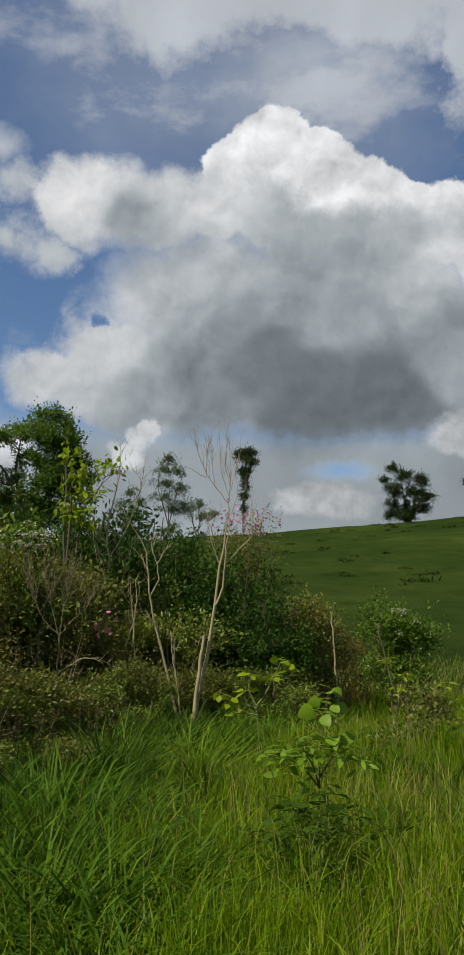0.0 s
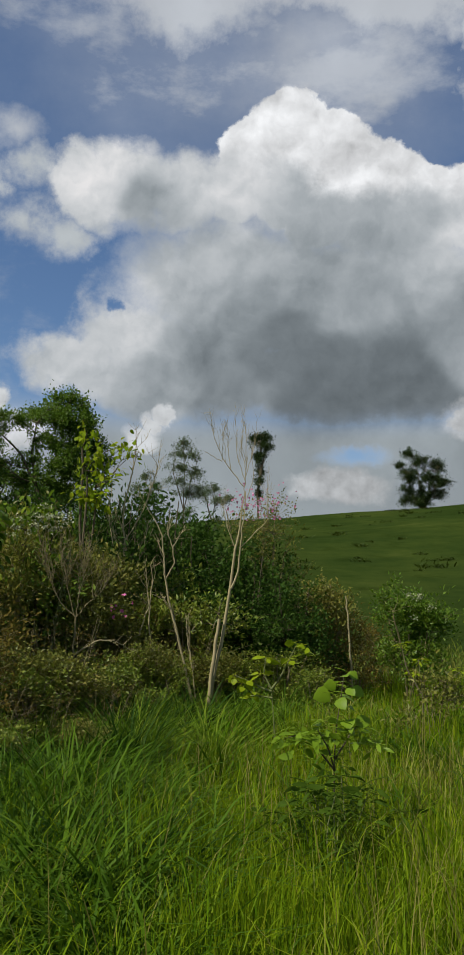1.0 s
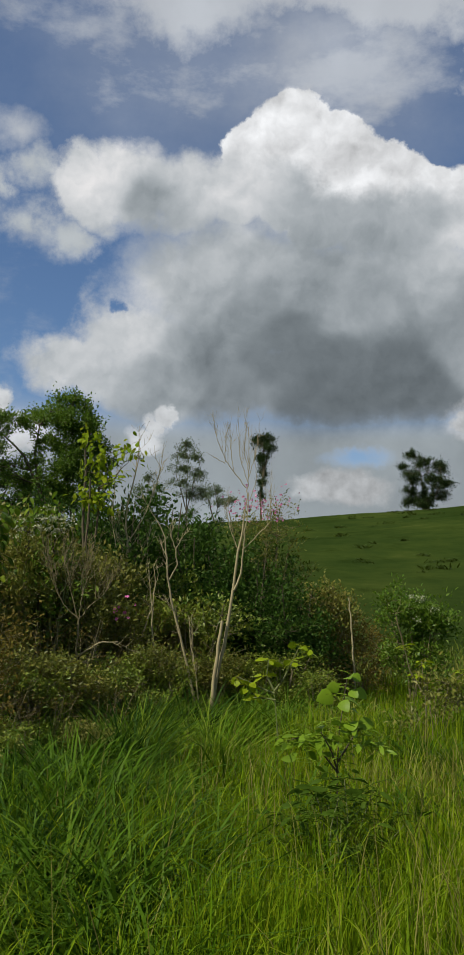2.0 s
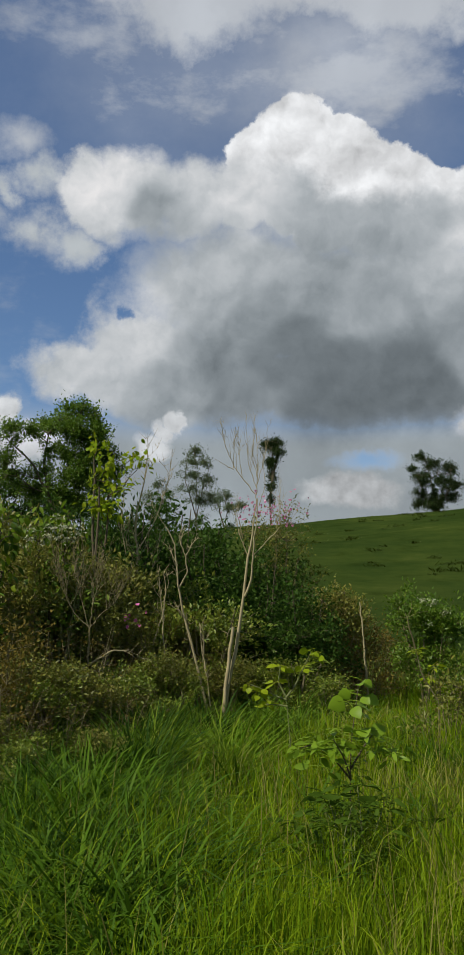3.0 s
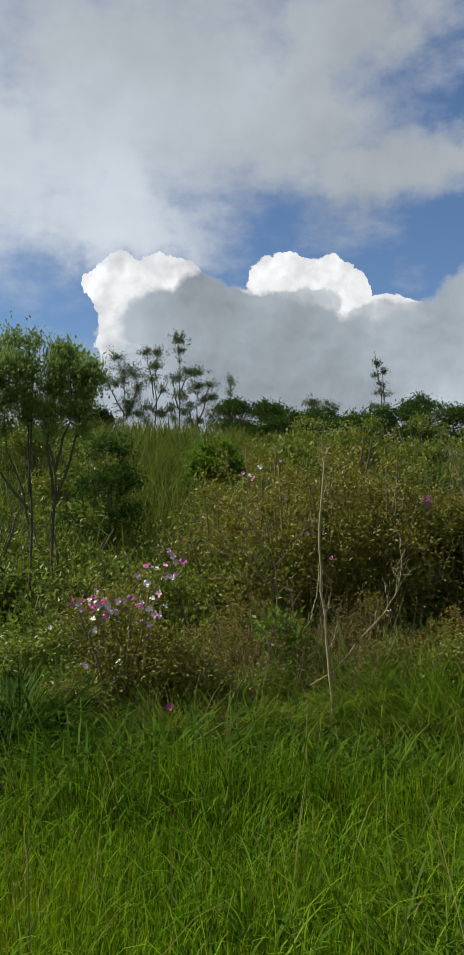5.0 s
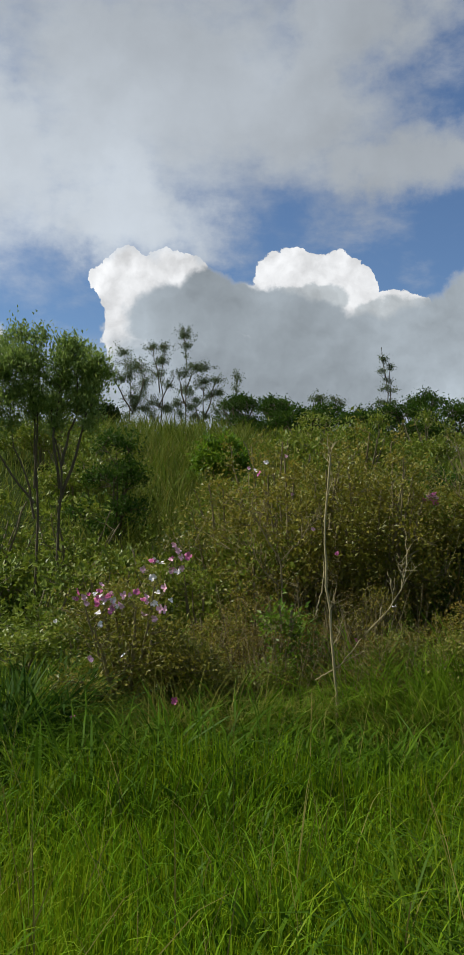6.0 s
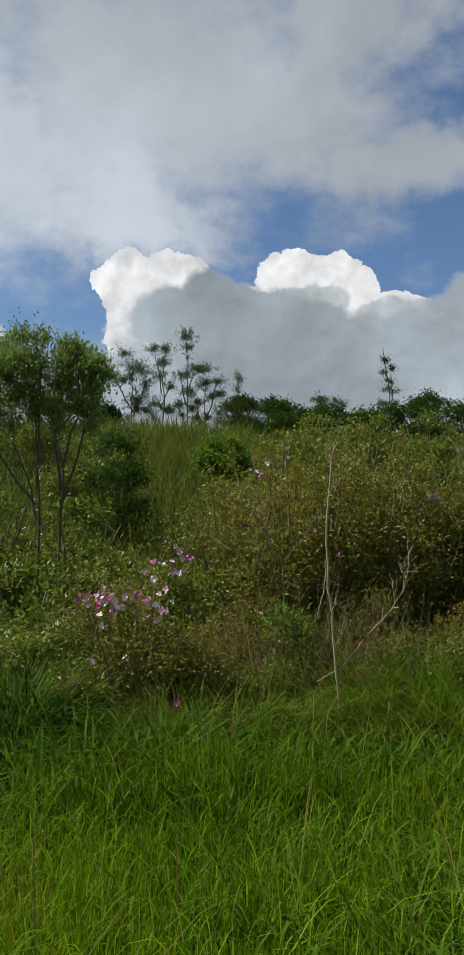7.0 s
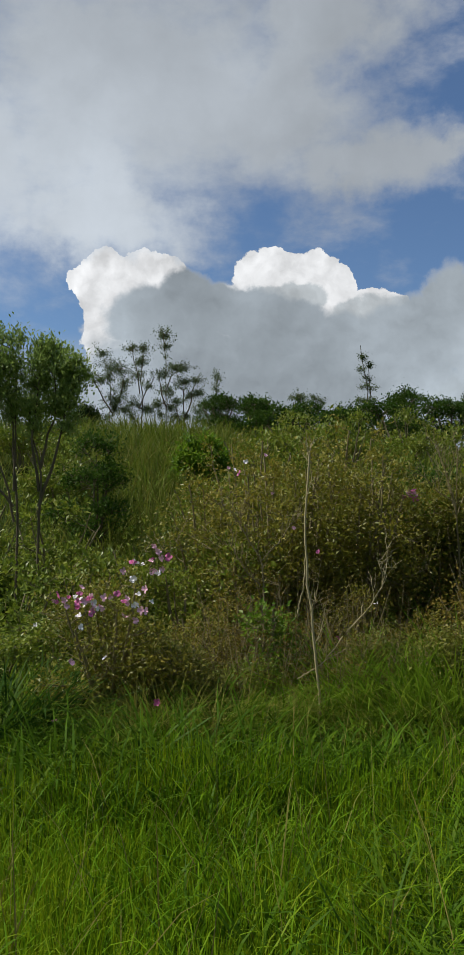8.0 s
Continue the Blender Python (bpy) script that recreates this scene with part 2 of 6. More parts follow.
# small bright heads and the pale band low over the land
heads = blobs([(17.3, 12.6, 1.3, 1.4), (15.6, 10.8, 2.8, 1.6), (5.4, 12.4, 0.7, 0.7), (6.3, 11.7, 0.9, 0.8), (7.4, 10.6, 1.5, 1.1), (53.0, 12.0, 1.6, 1.8), (-15.5, 11.4, 3.0, 1.6), (-6.4, 7.2, 3.2, 1.4)], here)
heads_mask = step(wt, heads + (0.45 - billow) * 0.4 + (grain - 0.5) * 0.5, -0.05, 0.4)
heads_col = grey(0.62 + fold * 0.8 + glow([(-7, 7.5, 8, 4, -0.16), (-15, 11.4, 5, 3, -0.16)], join.outputs[0]), 0.01)
low = step(wt, el, 13.6, 10.2) * (1.0 - glow([(-7.2, 9.3, 2.6, 0.9, 0.85)], here))
low_col = grey(0.36 + mottle * 0.35, 0.05)

colour = mix(wt, sheet_mask, high_col, sheet_col)
cover = op(wt, "MAXIMUM", high_mask, sheet_mask)
for m, c in ((low, low_col), (crown2_mask, crown2_col), (mid2_mask, mid2_col), (body2_mask, body2_col), (fringe1_mask, fringe1_col), (crown1_mask, crown1_col), (body1_mask, body1_col), (heads_mask, heads_col)):
    colour = mix(wt, m, colour, c)
    cover = op(wt, "MAXIMUM", cover, m)
# the pale sheet hangs before the left of the second heap
front = step(wt, sheet_edge, 0.05, 0.7) * 0.92
colour = mix(wt, front, colour, sheet_col)
clear = wt.nodes.new("ShaderNodeBackground")
wt.links.new(sky.outputs[0], clear.inputs[0])
clear.inputs[1].default_value = 0.095
cloud = wt.nodes.new("ShaderNodeBackground")
feed(wt, cloud.inputs[0], colour)
cloud.inputs[1].default_value = 1.0
both = wt.nodes.new("ShaderNodeMixShader")
feed(wt, both.inputs[0], op(wt, "MINIMUM", cover, 1.0, clamp=True))
wt.links.new(clear.outputs[0], both.inputs[1]), wt.links.new(cloud.outputs[0], both.inputs[2])
wout = wt.nodes.new("ShaderNodeOutputWorld")
wt.links.new(both.outputs[0], wout.inputs[0])


# ---- materials ----
def base_mat(name):
    m = bpy.data.materials.new(name)
    m.use_nodes = True
    t = m.node_tree
    b = t.nodes["Principled BSDF"]
    return m, t, b


def ramp(t, x, *cols):
    n = t.nodes.new("ShaderNodeValToRGB")
    feed(t, n.inputs[0], x)
    e = n.color_ramp.elements
    e[0].color, e[1].color = (*cols[0], 1), (*cols[-1], 1)
    for i, c in enumerate(cols[1:-1], 1):
        e.new(i / (len(cols) - 1)).color = (*c, 1)
    return Val(t, n.outputs[0])


def leaf_mat(name, *cols, through_light=0.35, rough=0.5, patch=0.8, shine=0.06):
    """Thin leaves or blades: each one its own tone, drifting over the plant, part of the light passing through."""
    m, t, b = base_mat(name)
    one = Val(t, t.nodes.new("ShaderNodeNewGeometry").outputs["Random Per Island"])
    spot = t.nodes.new("ShaderNodeNewGeometry").outputs["Position"]
    drift = noise_of(t, spot, patch, 3.0)
    x = op(t, "ADD", one * 0.62, drift * 0.9 - 0.26, clamp=True)
    c = ramp(t, x, *cols)
    veins = noise_of(t, spot, 60.0, 2.0)
    c = mix(t, veins * 0.14, c, (0.02, 0.03, 0.008))
    feed(t, b.inputs["Base Color"], c)
    b.inputs["Roughness"].default_value = rough
    b.inputs["Specular IOR Level"].default_value = shine
    thin = t.nodes.new("ShaderNodeBsdfTranslucent")
    feed(t, thin.inputs[0], c)
    add = t.nodes.new("ShaderNodeMixShader")
    add.inputs[0].default_value = through_light
    t.links.new(b.outputs[0], add.inputs[1]), t.links.new(thin.outputs[0], add.inputs[2])
    t.links.new(add.outputs[0], t.nodes["Material Output"].inputs[0])
    return m


def bark_mat(name, *cols, scale=18.0):
    m, t, b = base_mat(name)
    spot = t.nodes.new("ShaderNodeTexCoord").outputs["Object"]
    long = vop(t, "MULTIPLY", spot, (1.0, 1.0, 0.16))
    n = noise_of(t, long, scale, 6.0, 0.65)
    big = noise_of(t, spot, 2.2, 3.0)
    c = ramp(t, op(t, "ADD", n * 0.75, big * 0.6 - 0.18, clamp=True), *cols)
    feed(t, b.inputs["Base Color"], c)
    b.inputs["Roughness"].default_value = 0.85
    bump = t.nodes.new("ShaderNodeBump")
    bump.inputs["Strength"].default_value, bump.inputs["Distance"].default_value = 0.6, 0.01
    feed(t, bump.inputs["Height"], n)
    t.links.new(bump.outputs[0], b.inputs["Normal"])
    return m


M_MEADOW = leaf_mat("meadow_grass", (0.067, 0.162, 0.004), (0.117, 0.250, 0.007), (0.185, 0.315, 0.008), (0.266, 0.315, 0.020), through_light=0.4)
# yellower copy of the meadow grass, with stronger sunlight put into its colour
M_SUNNY = leaf_mat("sunny_meadow_grass", (0.100, 0.171, 0.004), (0.159, 0.256, 0.006), (0.227, 0.316, 0.007), (0.308, 0.308, 0.020), through_light=0.42)
M_LUSH = leaf_mat("lush_grass", (0.034, 0.080, 0.004), (0.056, 0.121, 0.006), (0.084, 0.165, 0.008), (0.142, 0.208, 0.016), through_light=0.35)
M_TALL = leaf_mat("tall_grass", (0.075, 0.150, 0.010), (0.125, 0.225, 0.014), (0.188, 0.281, 0.019), (0.275, 0.312, 0.037), through_light=0.4)
M_REED = leaf_mat("broad_grass", (0.017, 0.045, 0.005), (0.027, 0.069, 0.007), (0.044, 0.096, 0.010), (0.071, 0.124, 0.015), through_light=0.35, rough=0.55, shine=0.06)
M_STRAW = leaf_mat("straw", (0.14, 0.15, 0.03), (0.20, 0.19, 0.045), (0.25, 0.21, 0.06), (0.15, 0.20, 0.03), through_light=0.25, rough=0.7)
M_SLOPE = leaf_mat("slope_grass", (0.069, 0.117, 0.010), (0.108, 0.159, 0.017), (0.167, 0.187, 0.030), (0.225, 0.196, 0.047), through_light=0.35, patch=0.25)
M_PASTURE = leaf_mat("pasture_tufts", (0.025, 0.047, 0.003), (0.036, 0.060, 0.004), (0.047, 0.070, 0.006), (0.064, 0.076, 0.009), through_light=0.25, patch=0.07)
M_DARK = leaf_mat("dark_leaves", (0.022, 0.053, 0.008), (0.038, 0.086, 0.011), (0.061, 0.121, 0.014), (0.098, 0.152, 0.023), through_light=0.36, rough=0.5, shine=0.08)
M_WEED = leaf_mat("weed_leaves", (0.030, 0.062, 0.006), (0.050, 0.098, 0.008), (0.080, 0.140, 0.011), (0.125, 0.180, 0.018), through_light=0.36, rough=0.55, shine=0.05)
M_GREEN = leaf_mat("green_leaves", (0.056, 0.121, 0.011), (0.095, 0.184, 0.014), (0.146, 0.238, 0.019), (0.205, 0.275, 0.032), through_light=0.4, rough=0.42, shine=0.22)
M_CROWN = leaf_mat("crown_leaves", (0.057, 0.118, 0.014), (0.098, 0.184, 0.018), (0.158, 0.256, 0.026), (0.231, 0.315, 0.041), through_light=0.4, rough=0.42, shine=0.22)
M_FRESH = leaf_mat("fresh_leaves", (0.060, 0.14, 0.010), (0.10, 0.20, 0.012), (0.16, 0.27, 0.018), (0.25, 0.34, 0.025), through_light=0.42, rough=0.42, shine=0.3)
M_LIME = leaf_mat("lime_leaves", (0.111, 0.194, 0.007), (0.188, 0.290, 0.010), (0.289, 0.370, 0.013), (0.357, 0.396, 0.030), through_light=0.45, rough=0.4)
M_OLIVE = leaf_mat("olive_leaves", (0.103, 0.118, 0.015), (0.177, 0.188, 0.021), (0.262, 0.237, 0.032), (0.365, 0.285, 0.051), through_light=0.34, patch=1.2, rough=0.42, shine=0.25)
M_SCRUB = leaf_mat("scrub_leaves", (0.082, 0.129, 0.013), (0.143, 0.205, 0.020), (0.218, 0.270, 0.030), (0.321, 0.294, 0.050), through_light=0.34, patch=1.0, rough=0.42, shine=0.25)
M_KHAKI = leaf_mat("khaki_leaves", (0.074, 0.095, 0.016), (0.143, 0.165, 0.025), (0.219, 0.220, 0.035), (0.295, 0.245, 0.055), through_light=0.34, patch=1.2, rough=0.45, shine=0.2)
M_HILL = leaf_mat("hill_tree_leaves", (0.023, 0.044, 0.012), (0.041, 0.070, 0.019), (0.063, 0.099, 0.024), through_light=0.25, patch=0.2)
M_YOUNG = leaf_mat("young_leaves", (0.094, 0.178, 0.011), (0.150, 0.262, 0.015), (0.216, 0.337, 0.019), (0.290, 0.393, 0.028), through_light=0.42, rough=0.45, shine=0.2)
M_HANG = leaf_mat("hanging_leaves", (0.035, 0.075, 0.008), (0.070, 0.130, 0.010), (0.140, 0.225, 0.012), (0.300, 0.370, 0.020), through_light=0.42, rough=0.45, shine=0.15, patch=2.5)
M_WITHER = leaf_mat("withered_grass", (0.151, 0.140, 0.029), (0.242, 0.226, 0.044), (0.305, 0.314, 0.066), (0.192, 0.248, 0.038), through_light=0.3, rough=0.7)
M_RUST = leaf_mat("rusty_leaves", (0.083, 0.067, 0.013), (0.136, 0.103, 0.018), (0.194, 0.141, 0.026), (0.136, 0.141, 0.019), through_light=0.3, patch=1.3)
M_GUM = leaf_mat("gum_leaves", (0.100, 0.132, 0.060), (0.132, 0.179, 0.079), (0.185, 0.232, 0.106), through_light=0.3, patch=0.3)
M_TWIN = leaf_mat("grey_green_leaves", (0.126, 0.202, 0.047), (0.193, 0.286, 0.064), (0.277, 0.378, 0.084), (0.370, 0.437, 0.118), through_light=0.4, rough=0.4, shine=0.3)
M_BARK_PALE = bark_mat("pale_bark", (0.12, 0.092, 0.04), (0.33, 0.275, 0.14), (0.48, 0.41, 0.235))
M_BARK = bark_mat("brown_bark", (0.06, 0.048, 0.022), (0.16, 0.132, 0.065), (0.26, 0.22, 0.115))
M_BARK_DARK = bark_mat("dark_bark", (0.035, 0.027, 0.012), (0.088, 0.07, 0.034), (0.15, 0.122, 0.062))
M_TWIG = bark_mat("dry_twigs", (0.085, 0.068, 0.028), (0.185, 0.15, 0.065), (0.30, 0.25, 0.12))
M_GREENSTEM = bark_mat("green_stem", (0.08, 0.10, 0.03), (0.15, 0.17, 0.05), (0.22, 0.22, 0.09))


def petal_mat(name, c1, c2):
    m, t, b = base_mat(name)
    spot = t.nodes.new("ShaderNodeTexCoord").outputs["Object"]
    feed(t, b.inputs["Base Color"], mix(t, noise_of(t, spot, 40.0, 3.0), c1, c2))
    b.inputs["Roughness"].default_value = 0.6
    return m


M_PINK = petal_mat("pink_petal", (0.74, 0.32, 0.46), (0.86, 0.60, 0.66))
M_ROSE = petal_mat("magenta_petal", (0.42, 0.06, 0.20), (0.58, 0.16, 0.33))
M_DUSTY = petal_mat("dusty_rose_petal", (0.30, 0.075, 0.15), (0.46, 0.19, 0.26))
M_WHITE = petal_mat("white_petal", (0.84, 0.74, 0.70), (0.82, 0.80, 0.80))
M_CREAM = petal_mat("cream_blossom", (0.28, 0.30, 0.16), (0.42, 0.43, 0.26))


def ground_mat():
    m, t, b = base_mat("turf")
    spot = t.nodes.new("ShaderNodeNewGeometry").outputs["Position"]
    far = step(t, vop(t, "LENGTH", spot, out=1), 14.0, 34.0)
    fine = noise_of(t, spot, 9.0, 8.0, 0.7)
    mid = noise_of(t, spot, 0.55, 6.0, 0.65)
    wide = noise_of(t, vop(t, "MULTIPLY", spot, (1.0, 1.0, 2.5)), 0.06, 5.0, 0.6)
    soil = ramp(t, fine, (0.018, 0.022, 0.008), (0.035, 0.05, 0.014), (0.07, 0.075, 0.026))
    # far turf is kept dark: the cloud shade on the hill is in its colour
    turf = ramp(t, op(t, "ADD", (mid - 0.5) * 0.9, (wide - 0.5) * 2.2 + 0.5, clamp=True), (0.016, 0.030, 0.006), (0.026, 0.044, 0.009), (0.039, 0.058, 0.011), (0.066, 0.076, 0.018))
    turf = mix(t, step(t, noise_of(t, vop(t, "MULTIPLY", spot, (1.0, 1.0, 3.0)), 0.4, 5.0, 0.7), 0.52, 0.72) * 0.6, turf, (0.016, 0.026, 0.004))
    feed(t, b.inputs["Base Color"], mix(t, far, soil, turf))
    b.inputs["Roughness"].default_value = 0.9
    b.inputs["Specular IOR Level"].default_value = 0.0
    bump = t.nodes.new("ShaderNodeBump")
    bump.inputs["Strength"].default_value, bump.inputs["Distance"].default_value = 0.7, 0.25
    feed(t, bump.inputs["Height"], op(t, "ADD", fine * 0.4, mid))
    t.links.new(bump.outputs[0], b.inputs["Normal"])
    return m


M_GROUND = ground_mat()


# ---- mesh tools ----
class Mesher:
    """Gathers faces and makes one mesh of them."""
    def __init__(self):
        self.v, self.f, self.n = [], [], 0

    def add(self, verts, *faces):
        verts = np.asarray(verts, float).reshape(-1, 3)
        for f in faces:
            self.f.append(np.asarray(f, int) + self.n)
        self.v.append(verts)
        self.n += len(verts)

    def mesh(self, name, material, smooth=True):
        me = bpy.data.meshes.new(name)
        v = np.concatenate(self.v)
        loops = np.concatenate([f.ravel() for f in self.f])
        sizes = np.concatenate([np.full(len(f), f.shape[1]) for f in self.f])
        me.vertices.add(len(v)), me.loops.add(len(loops)), me.polygons.add(len(sizes))
        me.vertices.foreach_set("co", v.astype(np.float32).ravel())
        me.loops.foreach_set("vertex_index", loops.astype(np.int32))
        me.polygons.foreach_set("loop_start", np.concatenate([[0], np.cumsum(sizes)[:-1]]).astype(np.int32))
        me.polygons.foreach_set("use_smooth", np.full(len(sizes), smooth))
        me.materials.append(material)
        me.update(calc_edges=True)
        return me


def part(name, mesher, material, parent, label="", smooth=True):
    ob = new(name, mesher.mesh(name, material, smooth))
    ob.parent = parent
    return tagged(ob, label)


def thing(name, label, category, loc=(0, 0, 0), group="", kind=""):
    ob = new(name)
    ob.empty_display_size = 0.2
    ob.matrix_basis = Matrix.Translation(loc)
    return tagged(ob, label, category, group, kind)


def unit(v):
    return v / np.maximum(np.linalg.norm(v, axis=-1, keepdims=True), 1e-9)


def tubes(g, pts, radii, sides=5):
    """Tapered tubes along polylines pts (m, k, 3) with radii (m, k)."""
    pts, radii = np.asarray(pts, float), np.asarray(radii, float)
    m, k, _ = pts.shape
    d = unit(np.gradient(pts, axis=1))
    ref = np.where(np.abs(d[..., 2:3]) > 0.8, np.array([1.0, 0, 0]), np.array([0, 0, 1.0]))
    u = unit(np.cross(d, ref))
    w = np.cross(d, u)
    a = np.arange(sides) * 2 * np.pi / sides
    ring = pts[:, :, None] + radii[:, :, None, None] * (np.cos(a)[:, None] * u[:, :, None] + np.sin(a)[:, None] * w[:, :, None])
    i = np.arange(m)[:, None, None] * k * sides
    j = np.arange(k - 1)[None, :, None] * sides
    s = np.arange(sides)[None, None]
    s2 = (s + 1) % sides
    quads = np.stack([i + j + s, i + j + s2, i + j + sides + s2, i + j + sides + s], -1).reshape(-1, 4)
    g.add(ring, quads)
    g.add(ring[:, -1], np.arange(m * sides).reshape(m, sides))


def bent(rs, a, b, k, wob, sag=0.0):
    """Polylines from a to b (m, 3) with k points, wandering by wob of their length."""
    t = np.linspace(0, 1, k)[None, :, None]
    a, b = np.asarray(a, float), np.asarray(b, float)
    p = a[:, None] * (1 - t) + b[:, None] * t
    ln = np.linalg.norm(b - a, axis=1)[:, None, None]
    env = np.sin(np.pi * t)
    p += rs.normal(0, wob, (len(a), 1, 3)) * ln * env
    p += rs.normal(0, wob * 0.6, (len(a), 1, 3)) * ln * np.sin(2 * np.pi * t)
    p += rs.normal(0, wob * 0.25, p.shape) * ln * env
    p[..., 2] += sag * ln[..., 0] * env[..., 0]
    return p


def add_leaves(g, rs, pos, way, length, width, fold=0.25, broad=False):
    """Leaves at pos (n, 3), pointing along way; small ones two folded triangles, broad ones a rounded, curved blade."""
    n = len(pos)
    way = unit(way)
    side = unit(np.cross(way, unit(rs.normal(0, 0.45, (n, 3)) + np.array([0, 0, 1.0]))))
    up = np.cross(side, way)
    L = (length * rs.uniform(0.65, 1.25, n))[:, None]
    w = (width * rs.uniform(0.7, 1.2, n))[:, None] * 0.5
    i = np.arange(n)[:, None]
    if not broad:
        mid = pos + way * L * 0.45
        tip = pos + way * L - up * L * 0.12
        v = np.stack([pos, mid + side * w + up * w * fold, tip, mid - side * w + up * w * fold], 1)
        g.add(v, np.concatenate([i * 4 + [0, 1, 2], i * 4 + [0, 2, 3]]))
        return
    cup = rs.uniform(0.05, 0.3, (n, 1))
    st = []
    for t, hw, dip in ((0.08, 0.48, 0.0), (0.3, 0.95, 0.0), (0.6, 0.92, 0.04), (0.86, 0.5, 0.13)):
        c = pos + way * L * t - up * L * dip * (0.6 + 2 * cup)
        st += [c, c + side * w * hw + up * w * hw * cup, c - side * w * hw + up * w * hw * cup]
    v = np.stack([pos] + st + [pos + way * L - up * L * 0.2 * (0.6 + 2 * cup)], 1)
    j = i * 14
    g.add(v, np.concatenate([j + [0, 2, 1], j + [0, 1, 3], j + [10, 11, 13], j + [10, 13, 12]]), np.concatenate([j + q + o for o in (0, 3, 6) for q in (np.array([1, 2, 5, 4]), np.array([3, 1, 4, 6]))]))


def polar(a, d):
    """x, y at d metres in the direction a degrees to the left of +y."""
    return -d * np.sin(np.radians(a)), d * np.cos(np.radians(a))


def lump(x, y, s, seed=0.0):
    return np.sin(x * s + 1.3 * np.sin(y * s * 0.7 + seed) + seed) * np.cos(y * s * 0.9 + 0.8 * np.sin(x * s * 0.6) - seed)


def ground_z(x, y):
    """Height of the land: flat meadow, a pasture hill to one side, a scrubby bank to the other."""
    x, y = np.asarray(x, float), np.asarray(y, float)
    r, a = np.hypot(x, y), np.degrees(np.arctan2(-x, y))
    knots = [-180, -60, -15, -3, 5, 12, 20, 28, 40, 55, 90, 180]
    R = np.interp(a, knots, [120, 150, 150, 140, 120, 80, 50, 38, 36, 36, 60, 120])
    E = np.interp(a, knots, [1.5, 4.9, 5.4, 4.68, 4.2, 4.0, 4.6, 5.7, 6.3, 6.3, 4, 1.5])
    S = np.interp(a, knots, [30, 30, 28, 24, 18, 13, 11, 9, 9, 9, 12, 30])
    u = np.clip((r - S) / (R - S), 0, 1)
    u = 1.12 * u * u / (u + 0.12)
    crest = 1.6 + R * np.tan(np.radians(E))
    z = crest * np.sin(np.pi / 2 * np.clip(u, 0, 1)) - np.clip(r - R, 0, 250) * 0.03
    z = np.where(r > 260, z * np.clip(1 - (r - 260) / 500, 0, 1), z)
    k = np.clip((r - 2) / 25, 0, 1)
    return z + lump(x, y, 0.9) * 0.04 * np.clip(r / 3, 0, 1) + lump(x, y, 0.16, 2.0) * 0.28 * k * np.clip(r / 60, 0.25, 1)


def stand(a):
    """Where one stands to look towards azimuth a: the body turns about a point a little behind."""
    f = min(max((a - 12.0) / 18.0, 0.0), 1.0)
    return 0.105 - 0.185 * f, 0.105 - 0.18 * f


def spot(a, d, lift=0.0):
    x, y = polar(a, d)
    ox, oy = stand(a)
    x, y = x + ox, y + oy
    return Vector((float(x), float(y), float(ground_z(x, y)) + lift))


def aim(a, e, d):
    """The point seen from head height in the middle of the meadow at azimuth a, elevation e, d metres off."""
    x, y = polar(a, d)
    ox, oy = stand(a)
    return np.array([x + ox, y + oy, 1.597 + d * math.tan(radians(e))])


def in_clumps(rs, clumps, n, shell=0.55, flat=True):
    """n points in ellipsoids (x, y, z, rx, ry, rz), most of them near the skin, and the way outwards."""
    c = np.array(clumps, float)
    vol = np.prod(c[:, 3:], axis=1) ** 0.67
    which = rs.choice(len(c), n, p=vol / vol.sum())
    d = unit(rs.normal(0, 1, (n, 3)))
    if flat:
        d[:, 2] = np.where(d[:, 2] < -0.3, -d[:, 2] * 0.6, d[:, 2])
        d = unit(d)
    r = rs.uniform(shell, 1.0, n)[:, None] * (1 + 0.22 * np.sin(d[:, :1] * 7 + which[:, None]) * np.cos(d[:, 1:2] * 6 + d[:, 2:] * 5))
    return c[which, :3] + d * r * c[which, 3:], d


def hang_on(rs, ends, wood):
    """For each end, the point of the wood (p, 3) from which a twig would grow to it: near, and rather below it."""
    out = np.empty_like(ends)
    for s in range(0, len(ends), 400):
        e = ends[s:s + 400]
        dv = e[:, None] - wood[None]
        dist = np.linalg.norm(dv, axis=2)
        cost = dist + np.maximum(0, 0.35 * dist - dv[..., 2]) * 1.2 + rs.uniform(0, 0.12, dist.shape) * dist
        out[s:s + 400] = wood[cost.argmin(1)]
    return out


